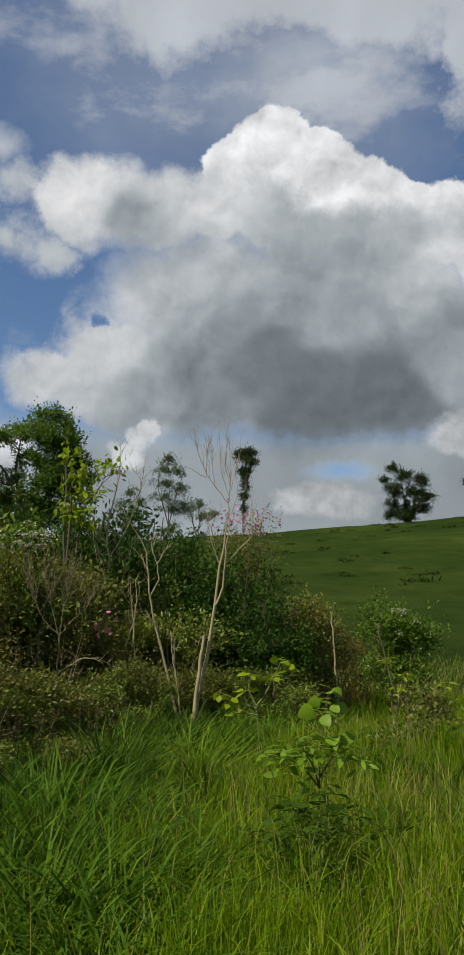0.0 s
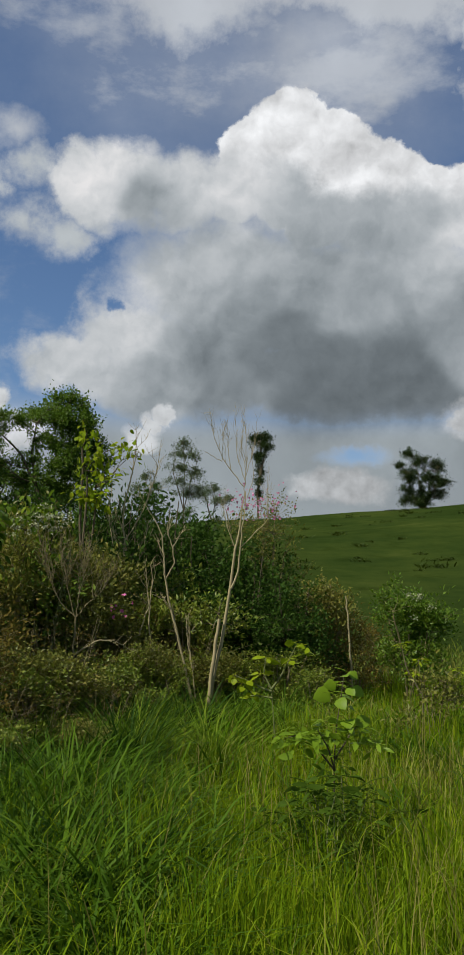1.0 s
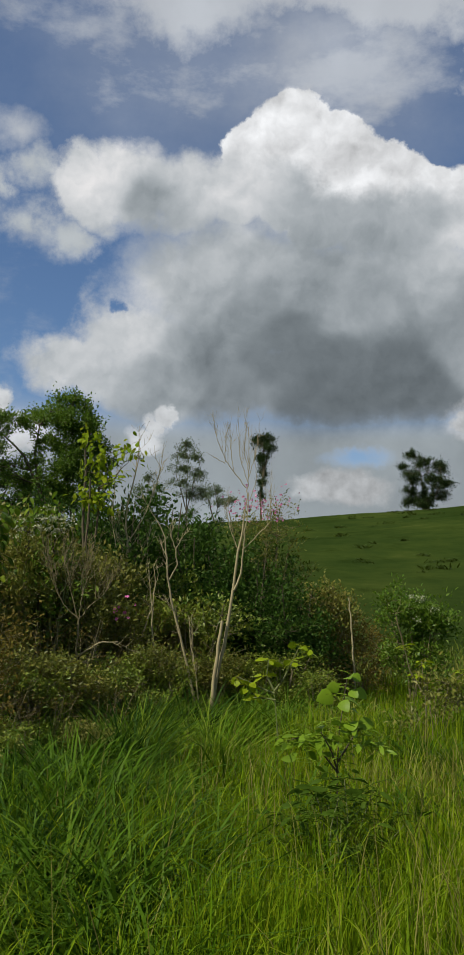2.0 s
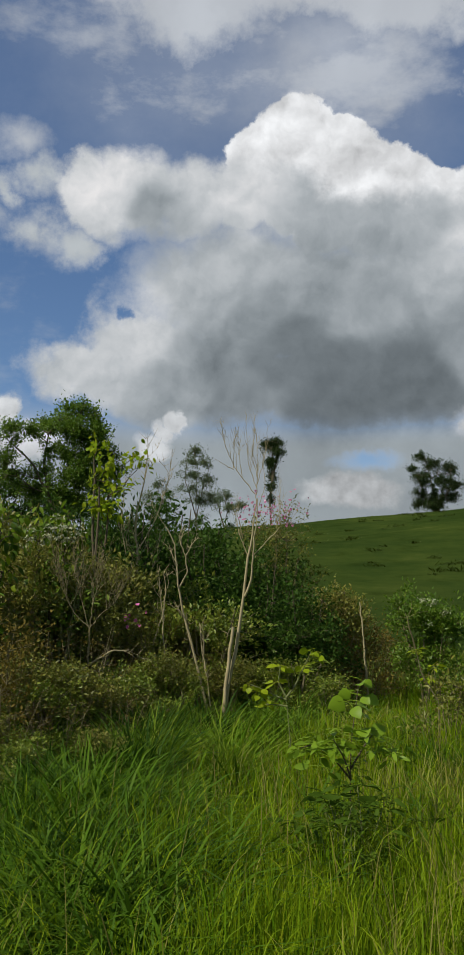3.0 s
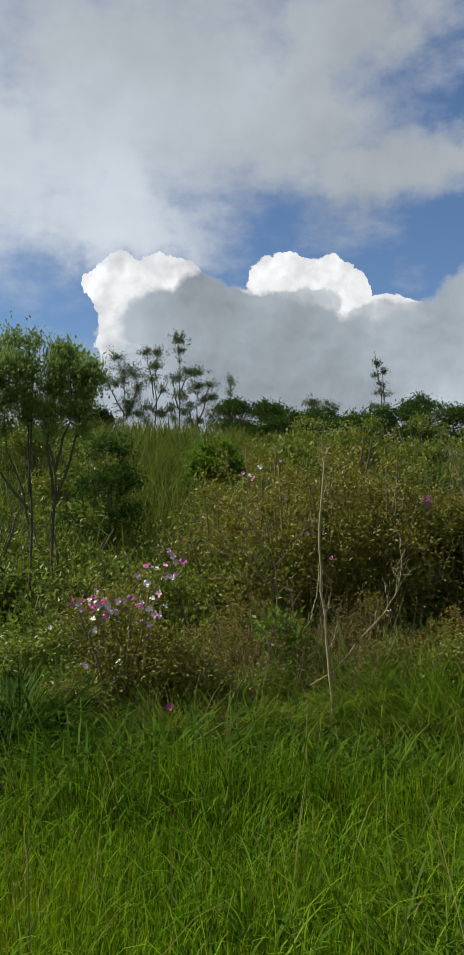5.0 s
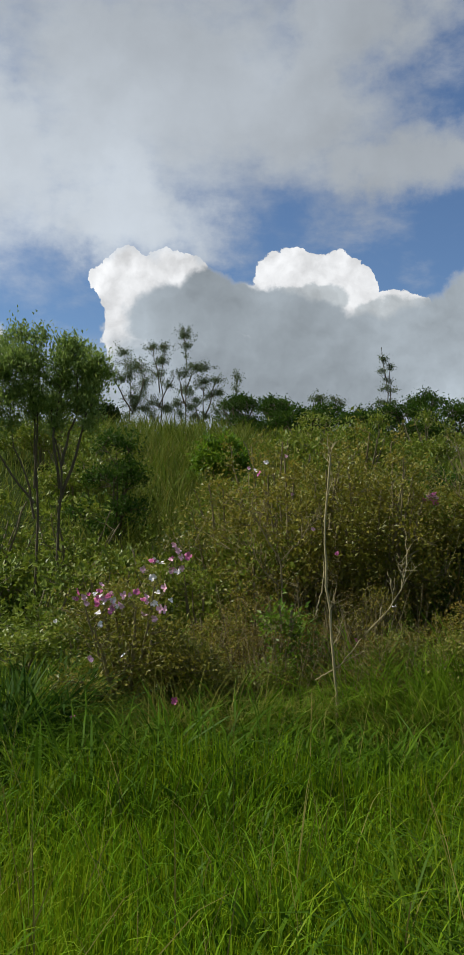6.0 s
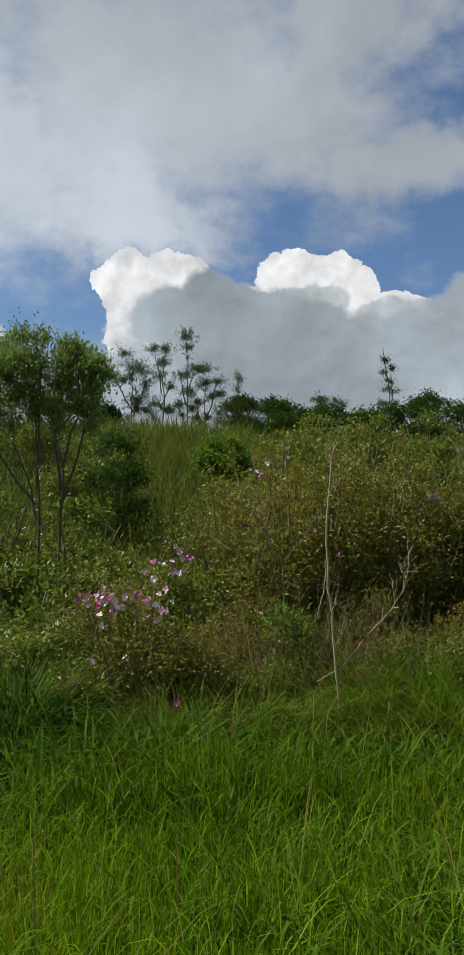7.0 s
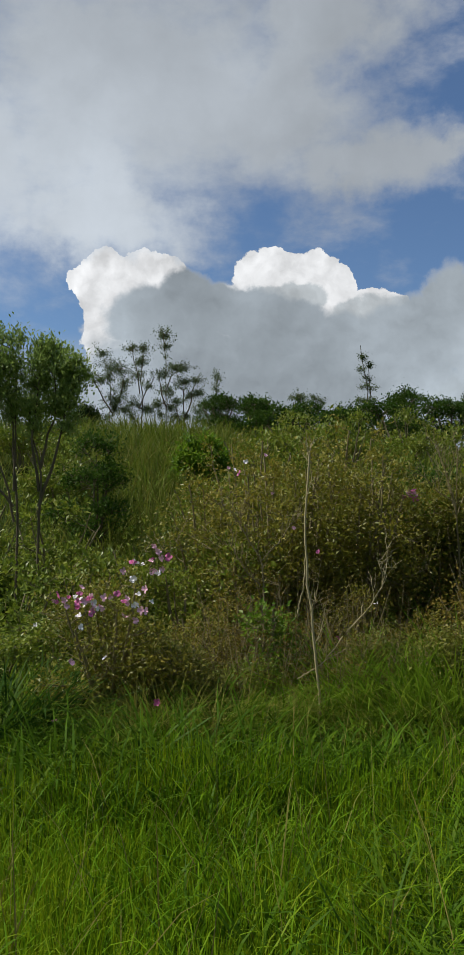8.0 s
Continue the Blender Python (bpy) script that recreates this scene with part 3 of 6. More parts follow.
def plant(name, label, category, loc, stems, clumps, limbs=14, tips=220, per_tip=24, leaf=(0.05, 0.025), scatter=0.09, wood=M_BARK, green=M_GREEN, stem_r=(0.05, 0.012),
          twig_r=0.006, seed=1, droop=0.0, shell=0.5, broad=False, group="", sides=6, wob=0.07, upright=0.25, stem_name="trunk", leaf_name="crown", twig_mat=None, flat=True):
    """A tree or shrub: stems (polylines relative to loc), limbs into the clumps, twigs to the tips, leaves about the tips."""
    rs = np.random.default_rng(seed)
    ob = thing(name, label, category, loc, group)
    st = np.array(stems, float)
    g = Mesher()
    k = st.shape[1]
    dense = np.stack([np.stack([np.interp(np.linspace(0, k - 1, 9), np.arange(k), s[:, c]) for c in range(3)], 1) for s in st])
    dense[:, 1:-1] += rs.normal(0, 0.004, dense[:, 1:-1].shape) * np.linalg.norm(dense[:, -1] - dense[:, 0], axis=1)[:, None, None]
    scale = rs.uniform(0.75, 1.1, (len(st), 1))
    for one, f in zip(dense, scale):
        g = Mesher()
        tubes(g, one[None], np.linspace(stem_r[0], stem_r[1], 9)[None] * f, sides)
        part(stem_name, g, wood, ob)
    bones = dense[:, 2:].reshape(-1, 3)
    g = Mesher()
    if limbs:
        ends, _ = in_clumps(rs, clumps, limbs, 0.25)
        lb = bent(rs, hang_on(rs, ends, bones), ends, 7, wob, 0.03)
        r = stem_r[0] * rs.uniform(0.28, 0.45, (limbs, 1))
        for one, f in zip(lb, r):
            h = Mesher()
            tubes(h, one[None], np.linspace(1, 0.3, 7)[None] * f, 5)
            part("limb", h, wood, ob)
        bones = np.concatenate([bones, lb[:, 2:].reshape(-1, 3)])
    ends, out = in_clumps(rs, clumps, tips, shell, flat)
    tw = bent(rs, hang_on(rs, ends, bones), ends, 3, wob, 0.02)
    tubes(g, tw, np.linspace(1, 0.35, 3)[None] * twig_r * rs.uniform(0.7, 1.3, (tips, 1)), 3)
    tagged(part("twig_work", g, twig_mat or wood, ob), kind="stuff")
    if per_tip:
        g = Mesher()
        n = tips * per_tip
        which = np.repeat(np.arange(tips), per_tip)
        t = rs.uniform(0.45, 1.0, n)
        i = np.minimum((t * 2).astype(int), 1)
        f = (t * 2 - i)[:, None]
        pos = tw[which, i] * (1 - f) + tw[which, i + 1] * f + rs.normal(0, scatter, (n, 3)) * t[:, None]
        way = unit(rs.normal(0, 1, (n, 3))) + unit(tw[which, 2] - tw[which, 1]) * 0.5 + out[which] * 0.35 + np.array([0, 0, upright - droop])
        add_leaves(g, rs, pos, way, leaf[0], leaf[1], broad=broad)
        tagged(part(leaf_name, g, green, ob, smooth=broad), kind="stuff")
    return ob


def again(ob, a, d, size=1.0, turn=0.0, tall=1.0, label="", sink=0.0):
    """The same plant once more, elsewhere, turned and grown differently."""
    p = spot(a, d, -sink)
    c = copy_thing(ob, Matrix.Translation(p) @ pose(0, 0, 0, 0, 0, turn) @ Matrix.Diagonal((size, size, size * tall, 1)))
    return tagged(c, label)


def blades(g, rs, x, y, height, width, lean, curl, z=None):
    """Grass blades, five triangles each."""
    n = len(x)
    z = ground_z(x, y) - 0.02 if z is None else z
    a = rs.uniform(0, 2 * np.pi, n)
    out = np.stack([np.cos(a), np.sin(a), np.zeros(n)], 1)
    b = a + rs.normal(np.pi / 2, 0.6, n)
    side = np.stack([np.cos(b), np.sin(b), np.zeros(n)], 1)
    base = np.stack([x, y, z], 1)
    rows = []
    for t, w in ((0.0, 0.8), (0.4, 1.0), (0.75, 0.7), (1.0, 0.0)):
        c = base + out * (height * (lean * t + curl * t * t))[:, None]
        c[:, 2] += height * (t - curl * 0.55 * t ** 3)
        rows.append((c, side * (width * w * 0.5)[:, None]))
    v = np.stack([rows[0][0] - rows[0][1], rows[0][0] + rows[0][1], rows[1][0] - rows[1][1], rows[1][0] + rows[1][1],
                  rows[2][0] - rows[2][1], rows[2][0] + rows[2][1], rows[3][0]], 1)
    i = np.arange(n)[:, None] * 7
    g.add(v, np.concatenate([i + [0, 1, 3, 2], i + [2, 3, 5, 4]]), i + [4, 5, 6])


def sector(rs, n, a0, a1, d0, d1, power=2.0):
    """n places in a sector; power 2 spreads them evenly over the ground, lower ones crowd them near."""
    d = (rs.uniform(d0 ** power, d1 ** power, n)) ** (1 / power)
    a = rs.uniform(a0, a1, n) + rs.normal(0, 2.5, n)
    x, y = polar(a, d)
    return x, y, a, d


# ---- the land ----
def build_ground():
    r = np.concatenate([np.linspace(0.4, 12, 30), np.geomspace(12.6, 220, 90), np.geomspace(240, 3600, 16)])
    a = np.arange(-180, 180, 1.5)
    A, Rr = np.meshgrid(a, r)
    x, y = polar(A, Rr)
    v = np.stack([x, y, ground_z(x, y)], -1).reshape(-1, 3)
    n = len(a)
    i, j = np.meshgrid(np.arange(len(r) - 1), np.arange(n), indexing="ij")
    j2 = (j + 1) % n
    q = np.stack([i * n + j, (i + 1) * n + j, (i + 1) * n + j2, i * n + j2], -1).reshape(-1, 4)[:, ::-1]
    g = Mesher()
    g.add(np.concatenate([v, [[0, 0, 0]]]), q, np.stack([np.full(n, len(v)), np.arange(n), (np.arange(n) + 1) % n], 1)[:, ::-1])
    ob = new("ground", g.mesh("ground", M_GROUND))
    tagged(ob, "green meadow rising to a grassy pasture hill and a scrubby bank", "ground", kind="structure")


build_ground()


def stuff(name, label, category, g, material):
    ob = new(name, g.mesh(name, material, False))
    return tagged(ob, label, category, kind="stuff")


def wild(a, d):
    """Where coarse dark grass takes over from the fine bright meadow: 0 to 1."""
    left = 1 / (1 + np.exp(-(a - 4.5 - 1.1 * (d - 5)) / 2.0)) * (1 / (1 + np.exp((a - 25) / 2)))
    edge = 1 / (1 + np.exp(-(d - np.interp(a, [-20, -9, -5, -2, 5, 10, 20, 60, 66], [16.0, 14.0, 10.5, 8.6, 7.6, 6.2, 5.0, 4.8, 9.0])) / 0.35))
    return np.clip(np.maximum(left, edge), 0, 1)


def low_grass(a, d=3.0):
    """How tall the grass grows: lower before the bank and the thicket, taller again at their very foot."""
    d = np.asarray(d)
    near = np.interp(a, [-30, 14, 26, 60], [1.0, 1.0, 0.66, 0.66])
    foot = np.where((a > 22) & (a < 52) & (d > 4.6) & (d < 6.6), 1.45, 1.0)
    return near * foot * np.where((a > 4) & (a < 22) & (d > 6.6), 0.62, 1.0)


def build_grass():
    rs = np.random.default_rng(11)
    # fine meadow grass
    x, y, a, d = (np.concatenate(c) for c in zip(sector(rs, 72000, -24, 62, 0.5, 5.5, 1.6), sector(rs, 31000, -24, 62, 5.5, 10.0), sector(rs, 11000, -22, -5, 10.0, 15.0), sector(rs, 34000, 60, 338, 0.4, 7.0, 1.7)))
    keep = rs.uniform(0, 1, len(x)) > wild(a, d) * 0.9
    x, y, a, d = x[keep], y[keep], a[keep], d[keep]
    tuft = 0.75 + 0.35 * lump(x, y, 3.1, 1.0) * lump(x, y, 1.2, 4.0) + 0.1 * lump(x, y, 9.0)
    h = rs.uniform(0.34, 0.66, len(x)) * tuft * low_grass(a, d)
    # share of blades in the sunlit tint, by azimuth
    yellow = rs.uniform(0, 1, len(x)) < np.interp(a + 1.5 * lump(x, y, 1.7, 3.0), [0, 9, 20, 30, 60], [0.85, 0.65, 0.25, 0.45, 0.5])
    for pick, name, label, mat in ((yellow, "sunny_meadow_grass", "fine meadow grass tinted bright yellow-green for stronger sun, knee high", M_SUNNY), (~yellow, "meadow_grass", "fresh green fine meadow grass, knee high", M_MEADOW)):
        g = Mesher()
        n = int(pick.sum())
        blades(g, rs, x[pick], y[pick], h[pick], rs.uniform(0.003, 0.0066, n) * (1 + d[pick] * 0.05) * np.where(a[pick] > 66, 2.4, 1.0), rs.uniform(0.0, 0.13, n), rs.uniform(0.0, 0.24, n) * rs.uniform(0.3, 1.6, n))
        stuff(name, label, "grass", g, mat)
    # coarse arching grass
    x, y, a, d = (np.concatenate(c) for c in zip(sector(rs, 24000, -24, 62, 1.5, 7.0, 1.7), sector(rs, 24000, -22, 60, 6.0, 13.0)))
    keep = rs.uniform(0, 1, len(x)) < 0.08 + wild(a, d) * np.where(d > 9, 0.6, 0.92)
    x, y, a, d = x[keep], y[keep], a[keep], d[keep]
    h = rs.uniform(0.40, 0.85, len(x)) * (0.85 + 0.3 * lump(x, y, 2.3, 2.0)) * low_grass(a, d)
    g = Mesher()
    blades(g, rs, x, y, h, rs.uniform(0.009, 0.021, len(x)), rs.uniform(0.05, 0.45, len(x)), rs.uniform(0.25, 1.0, len(x)))
    stuff("coarse_grass", "dark green coarse grass with long arching blades", "grass", g, M_LUSH)
    # dry stalks and seed heads among the green
    x, y, a, d = sector(rs, 1700, -40, 75, 1.6, 9.5, 1.7)
    h = rs.uniform(0.4, 0.9, len(x))
    g = Mesher()
    blades(g, rs, x, y, h, rs.uniform(0.003, 0.006, len(x)), rs.uniform(0.02, 0.25, len(x)), rs.uniform(0.0, 0.5, len(x)))
    stuff("dry_stalks", "thin straw-coloured dry stalks among the grass", "grass", g, M_STRAW)
    # side blades, bent over at half height
    x, y, a, d = (np.concatenate(c) for c in zip(sector(rs, 12000, -24, 62, 1.2, 6.0, 1.7), sector(rs, 3000, -24, 62, 6.0, 10.0)))
    z = ground_z(x, y) + rs.uniform(0.12, 0.42, len(x)) * low_grass(a)
    for pick, mat in ((a < 14, M_SUNNY), (a >= 14, M_MEADOW)):
        g = Mesher()
        n = int(pick.sum())
        blades(g, rs, x[pick], y[pick], rs.uniform(0.08, 0.2, n), rs.uniform(0.003, 0.007, n), rs.uniform(0.1, 0.7, n), rs.uniform(0.2, 0.9, n), z[pick])
        stuff("grass_side_blades", "short bent-over leaf blades on the meadow grass", "grass", g, mat)
    # meadow beyond, up to the foot of the hill
    x, y, a, d = sector(rs, 9000, -32, 2, 10.0, 32.0, 1.2)
    g = Mesher()
    blades(g, rs, x, y, rs.uniform(0.22, 0.5, len(x)) * np.interp(d, [10, 36], [1.1, 0.5]), rs.uniform(0.009, 0.02, len(x)) * (1 + d * 0.03), rs.uniform(0.05, 0.3, len(x)), rs.uniform(0.1, 0.5, len(x)))
    stuff("far_meadow_grass", "yellow-olive tall grass at the foot of the hill", "grass", g, M_SLOPE)
    # brown seed stalks in the sunny grass
    x, y, a, d = (np.concatenate(c) for c in zip(sector(rs, 900, -20, -9.5, 2.2, 7.5, 1.6), sector(rs, 350, -9.5, 6, 2.0, 8.0, 1.6)))
    g = Mesher()
    blades(g, rs, x, y, rs.uniform(0.4, 0.68, len(x)), rs.uniform(0.004, 0.008, len(x)), rs.uniform(0.02, 0.2, len(x)), rs.uniform(0.0, 0.4, len(x)))
    stuff("seed_stalks", "brownish seeding grass stalks in the meadow", "grass", g, M_WITHER)
    # tussocks on the pasture hill
    x, y, a, d = sector(rs, 210, -19, 3, 34, 140, 1.8)
    keep = lump(x, y, 0.12, 1.0) + 0.6 * lump(x, y, 0.31, 3.0) + rs.normal(0, 0.5, len(x)) > 0.1
    n, m = int(keep.sum()), 34
    size = np.repeat(rs.uniform(0.45, 1.2, n), m)
    x, y = (np.repeat(v[keep], m) + rs.normal(0, 0.34, n * m) * size for v in (x, y))
    g = Mesher()
    blades(g, rs, x, y, rs.uniform(0.12, 0.42, n * m) * size, rs.uniform(0.04, 0.10, n * m), rs.uniform(0.2, 1.2, n * m), rs.uniform(0.3, 0.9, n * m))
    stuff("pasture_tussocks", "dark low grass tussocks scattered over the pasture hill", "grass", g, M_PASTURE)
    # rank grass on the bank
    x, y, a, d = (np.concatenate(c) for c in zip(sector(rs, 22000, 12, 64, 9.0, 46.0, 1.5), sector(rs, 7000, 36, 47, 10.0, 26.0, 1.6)))
    g = Mesher()
    blades(g, rs, x, y, rs.uniform(0.35, 0.85, len(x)) * np.where((a > 36) & (a < 47), 1.3, 1.0), rs.uniform(0.010, 0.022, len(x)) * (1 + d * 0.015), rs.uniform(0.05, 0.3, len(x)), rs.uniform(0.1, 0.6, len(x)))
    stuff("bank_grass", "tall half-dry olive grass covering the bank", "grass", g, M_SLOPE)


build_grass()


# ---- shrubs ----
def heap(rs, h, w, n=7, low=0.25, fat=0.30):
    """Clumps that make an uneven shrub h high and w wide."""
    rows = [(0, 0, h * 0.78, w * fat * 0.8, w * fat * 0.8, h * 0.22)]
    for i in range(n):
        a = i * 2.4 + rs.uniform(-0.5, 0.5)
        r = w * 0.5 * rs.uniform(0.3, 0.72)
        z = h * rs.uniform(low, 0.78)
        s = rs.uniform(0.75, 1.15)
        rows.append((r * math.cos(a), r * math.sin(a), z, w * fat * s, w * fat * s, min(h * 0.26 * s, z)))
    return rows


def several_stems(rs, n, h, w, foot=0.12):
    """n stems fanning from one foot."""
    rows = []
    for i in range(n):
        a = i * 2.4 + rs.uniform(-0.6, 0.6)
        r = w * 0.5 * rs.uniform(0.15, 0.75)
        x, y, z = r * math.cos(a), r * math.sin(a), h * rs.uniform(0.6, 0.92)
        rows.append([(foot * math.cos(a), foot * math.sin(a), -0.05), (x * 0.35, y * 0.35, z * 0.4), (x * 0.75, y * 0.75, z * 0.75), (x, y, z)])
    return rows


def shrub(name, label, a, d, top, width, seed, group="", stems=6, low=0.25, n=7, category="shrub", **kw):
    """A shrub at azimuth a, d metres off, its top at height top."""
    rs = np.random.default_rng(seed)
    p = spot(a, d)
    h = top - p.z
    return plant(name, label, category, p, several_stems(rs, stems, h, width), heap(rs, h, width, n, low), seed=seed, group=group, stem_name="stem", leaf_name="foliage",
                 **{**dict(stem_r=(0.022, 0.007), twig_r=0.004), **kw})


THICKET = "dark thicket bushes"
s = shrub("bush", "dense dark green bush with small glossy leaves", 3.6, 13.2, 2.75, 2.6, 21, THICKET, tips=250, per_tip=26, leaf=(0.084, 0.048), scatter=0.11, green=M_DARK, wood=M_BARK_DARK)
for a, d, size, turn, tall in ((0.0, 12.6, 0.88, 70, 1.0), (-2.9, 12.3, 0.75, 140, 0.95), (7.4, 13.6, 1.0, 200, 1.0), (11.0, 14.2, 1.05, 260, 1.05), (14.5, 15.0, 1.1, 310, 1.1), (18.5, 16.0, 1.1, 20, 1.1),
                              (1.8, 15.5, 1.15, 100, 1.0), (5.6, 16.2, 1.15, 170, 1.0), (9.4, 17.0, 1.2, 240, 1.0), (8.8, 12.9, 1.05, 130, 1.15), (5.8, 13.6, 1.1, 75, 1.12), (22.0, 17.0, 0.8, 330, 0.9), (-1.2, 13.4, 0.9, 35, 1.05), (23.6, 14.2, 0.9, 205, 0.9)):
    again(s, a, d, size, turn, tall)

OLIVE = "olive scrub along the bank"
o = shrub("shrub", "olive-brown scrub with tiny leaves and bare stems", 32.4, 8.6, 2.62, 1.55, 31, OLIVE, stems=9, n=9, tips=240, per_tip=18, leaf=(0.052, 0.029), scatter=0.08, green=M_OLIVE, wood=M_TWIG, low=0.14)
for a, d, size, turn, tall in ((26.6, 9.0, 1.0, 80, 1.0), (22.6, 9.4, 0.92, 150, 0.95), (36.8, 9.6, 1.0, 220, 0.9), (29.5, 10.5, 1.12, 300, 1.0), (19.6, 9.8, 0.75, 30, 0.95), (24.4, 11.5, 0.85, 10, 1.0),
                              (34.6, 11.6, 1.1, 120, 0.95), (16.0, 10.6, 0.72, 190, 0.9), (12.4, 10.8, 0.68, 270, 0.9), (27.4, 8.0, 0.55, 230, 0.85), (23.6, 7.8, 0.5, 310, 0.8), (38.4, 7.6, 0.55, 20, 0.7), (35.0, 7.9, 0.6, 99, 0.75), (30.4, 8.9, 1.0, 40, 0.95), (34.4, 9.0, 0.95, 260, 0.98), (28.2, 8.7, 0.98, 340, 0.98)):
    again(o, a, d, size, turn, tall)

# greener scrub in front of the thicket
SCRUB = "scrub before the thicket"
t = shrub("shrub", "olive-green small-leaved scrub at the edge of the thicket", 7.2, 11.7, 1.55, 1.5, 36, SCRUB, stems=9, tips=180, per_tip=18, leaf=(0.068, 0.038), scatter=0.075, green=M_SCRUB, wood=M_BARK, low=0.2)
u = shrub("shrub", "khaki-brown scrub with fine leaves and bare stems", 10.2, 10.6, 1.75, 1.3, 37, SCRUB, stems=12, tips=200, per_tip=16, leaf=(0.058, 0.033), scatter=0.07, green=M_KHAKI, wood=M_TWIG, low=0.25, twig_r=0.003)
for q, a, d, size, turn, tall in ((t, 9.8, 9.9, 0.85, 60, 0.8), (u, 16.6, 9.2, 0.95, 190, 0.95), (t, 3.8, 11.4, 1.0, 250, 1.1), (t, -0.4, 11.3, 0.7, 310, 0.8), (u, 5.0, 12.2, 0.95, 20, 1.0), (u, 13.9, 11.2, 1.15, 150, 1.1),
                                 (u, 17.4, 11.2, 1.2, 220, 1.15), (t, -2.2, 11.4, 0.8, 280, 0.8), (u, 20.6, 10.8, 1.25, 340, 1.15), (t, 24.2, 10.2, 1.25, 50, 1.15), (u, 28.0, 9.9, 1.15, 130, 1.15), (t, 35.2, 8.8, 1.0, 210, 1.1), (t, 39.0, 9.0, 0.9, 290, 1.0), (t, 47.2, 8.0, 0.8, 170, 0.75), (t, 51.0, 7.6, 0.8, 40, 0.7),
                                 (t, -4.4, 11.2, 0.7, 330, 0.7), (u, 9.6, 11.6, 1.1, 33, 1.2), (u, 12.4, 10.9, 1.15, 99, 1.15), (u, 15.2, 10.2, 1.15, 171, 1.2), (u, 18.2, 9.9, 0.95, 260, 1.1), (t, 6.6, 12.6, 1.1, 44, 1.2), (u, 21.6, 9.4, 1.1, 111, 1.2), (u, 13.6, 12.4, 1.3, 200, 1.25), (u, 17.0, 12.8, 1.35, 15, 1.3),
                                 (t, 34.4, 7.0, 0.5, 25, 0.9), (t, 36.4, 6.8, 0.5, 75, 0.8), (u, 40.6, 6.7, 0.6, 130, 0.85), (t, 44.6, 7.4, 0.6, 310, 0.7), (u, 26.0, 7.2, 0.6, 260, 0.85), (u, 26.9, 6.9, 0.5, 200, 0.9), (t, 32.4, 8.3, 0.6, 15, 1.0), (t, 28.8, 8.6, 0.65, 115, 1.0), (u, 38.4, 6.6, 0.5, 95, 0.8), (u, 8.2, 9.6, 0.6, 300, 0.8), (u, 2.0, 11.0, 0.7, 140, 0.8),
                                 (t, 5.8, 9.9, 0.70, 20, 0.80), (u, 6.6, 9.9, 0.75, 77, 0.85), (t, 8.4, 9.3, 0.75, 140, 0.85), (u, 11.8, 8.6, 0.80, 265, 0.80), (t, 13.2, 8.2, 0.80, 320, 0.80), (u, 14.8, 8.4, 0.80, 15, 0.85), (t, 16.4, 7.8, 0.75, 95, 0.80), (u, 18.0, 7.2, 0.60, 155, 0.80), (t, 15.0, 7.0, 0.55, 340, 0.75), (u, 22.0, 6.7, 0.70, 35, 0.80), (u, -4.6, 12.8, 1.00, 70, 1.10), (u, 10.8, 7.4, 0.50, 45, 0.70), (t, 17.4, 6.4, 0.50, 230, 0.70)):
    again(q, a, d, size, turn, tall)

r = shrub("shrub", "rusty brown half-dry shrub with tangled twigs", 19.4, 7.6, 1.55, 1.5, 41, "half-dry shrubs", stems=22, n=12, tips=300, per_tip=12, leaf=(0.048, 0.024), scatter=0.09, green=M_RUST, wood=M_TWIG, low=0.2, stem_r=(0.009, 0.003), twig_r=0.0025)
for a, d, size, turn, tall in ((-6.8, 13.0, 1.0, 60, 0.9), (-5.2, 13.8, 1.1, 200, 1.0), (40.2, 6.9, 0.7, 220, 0.7)):
    again(r, a, d, size, turn, tall)

GREENB = "leafy green bushes on the bank"
b = shrub("bush", "leafy mid-green bush on the bank", 45.0, 9.6, 1.55, 2.0, 51, GREENB, stems=7, tips=170, per_tip=20, leaf=(0.082, 0.044), scatter=0.095, green=M_SCRUB, wood=M_BARK)
for a, d, size, turn, tall in ((50.2, 9.0, 0.95, 70, 1.0), (40.6, 10.4, 1.0, 140, 1.05), (36.6, 12.5, 1.1, 200, 1.1), (47.5, 12.0, 1.1, 250, 1.0), (53.0, 11.5, 1.1, 310, 1.1), 
                              (32.6, 7.9, 0.55, 90, 0.9), (33.0, 15.0, 1.25, 160, 1.2), (29.0, 16.0, 1.25, 280, 1.2), (25.0, 15.0, 1.2, 330, 1.2), (47.0, 17.0, 1.1, 60, 1.0),
                              (21.0, 20.0, 1.3, 40, 1.3), (49.5, 21.0, 1.2, 130, 1.0), (31.0, 13.2, 1.15, 15, 1.1), (27.6, 13.6, 1.15, 75, 1.1), (35.0, 13.8, 1.05, 260, 1.0), (31.6, 23.0, 1.2, 35, 0.9), (27.6, 22.0, 1.2, 310, 1.0), (24.2, 26.0, 1.4, 120, 1.0)):
    again(b, a, d, size, turn, tall)

shrub("bush", "fresh green leafy bush among the brown scrub", 33.3, 7.2, 1.15, 0.6, 56, stems=6, tips=70, per_tip=14, leaf=(0.062, 0.03), scatter=0.07, green=M_GREEN, wood=M_BARK, low=0.3)

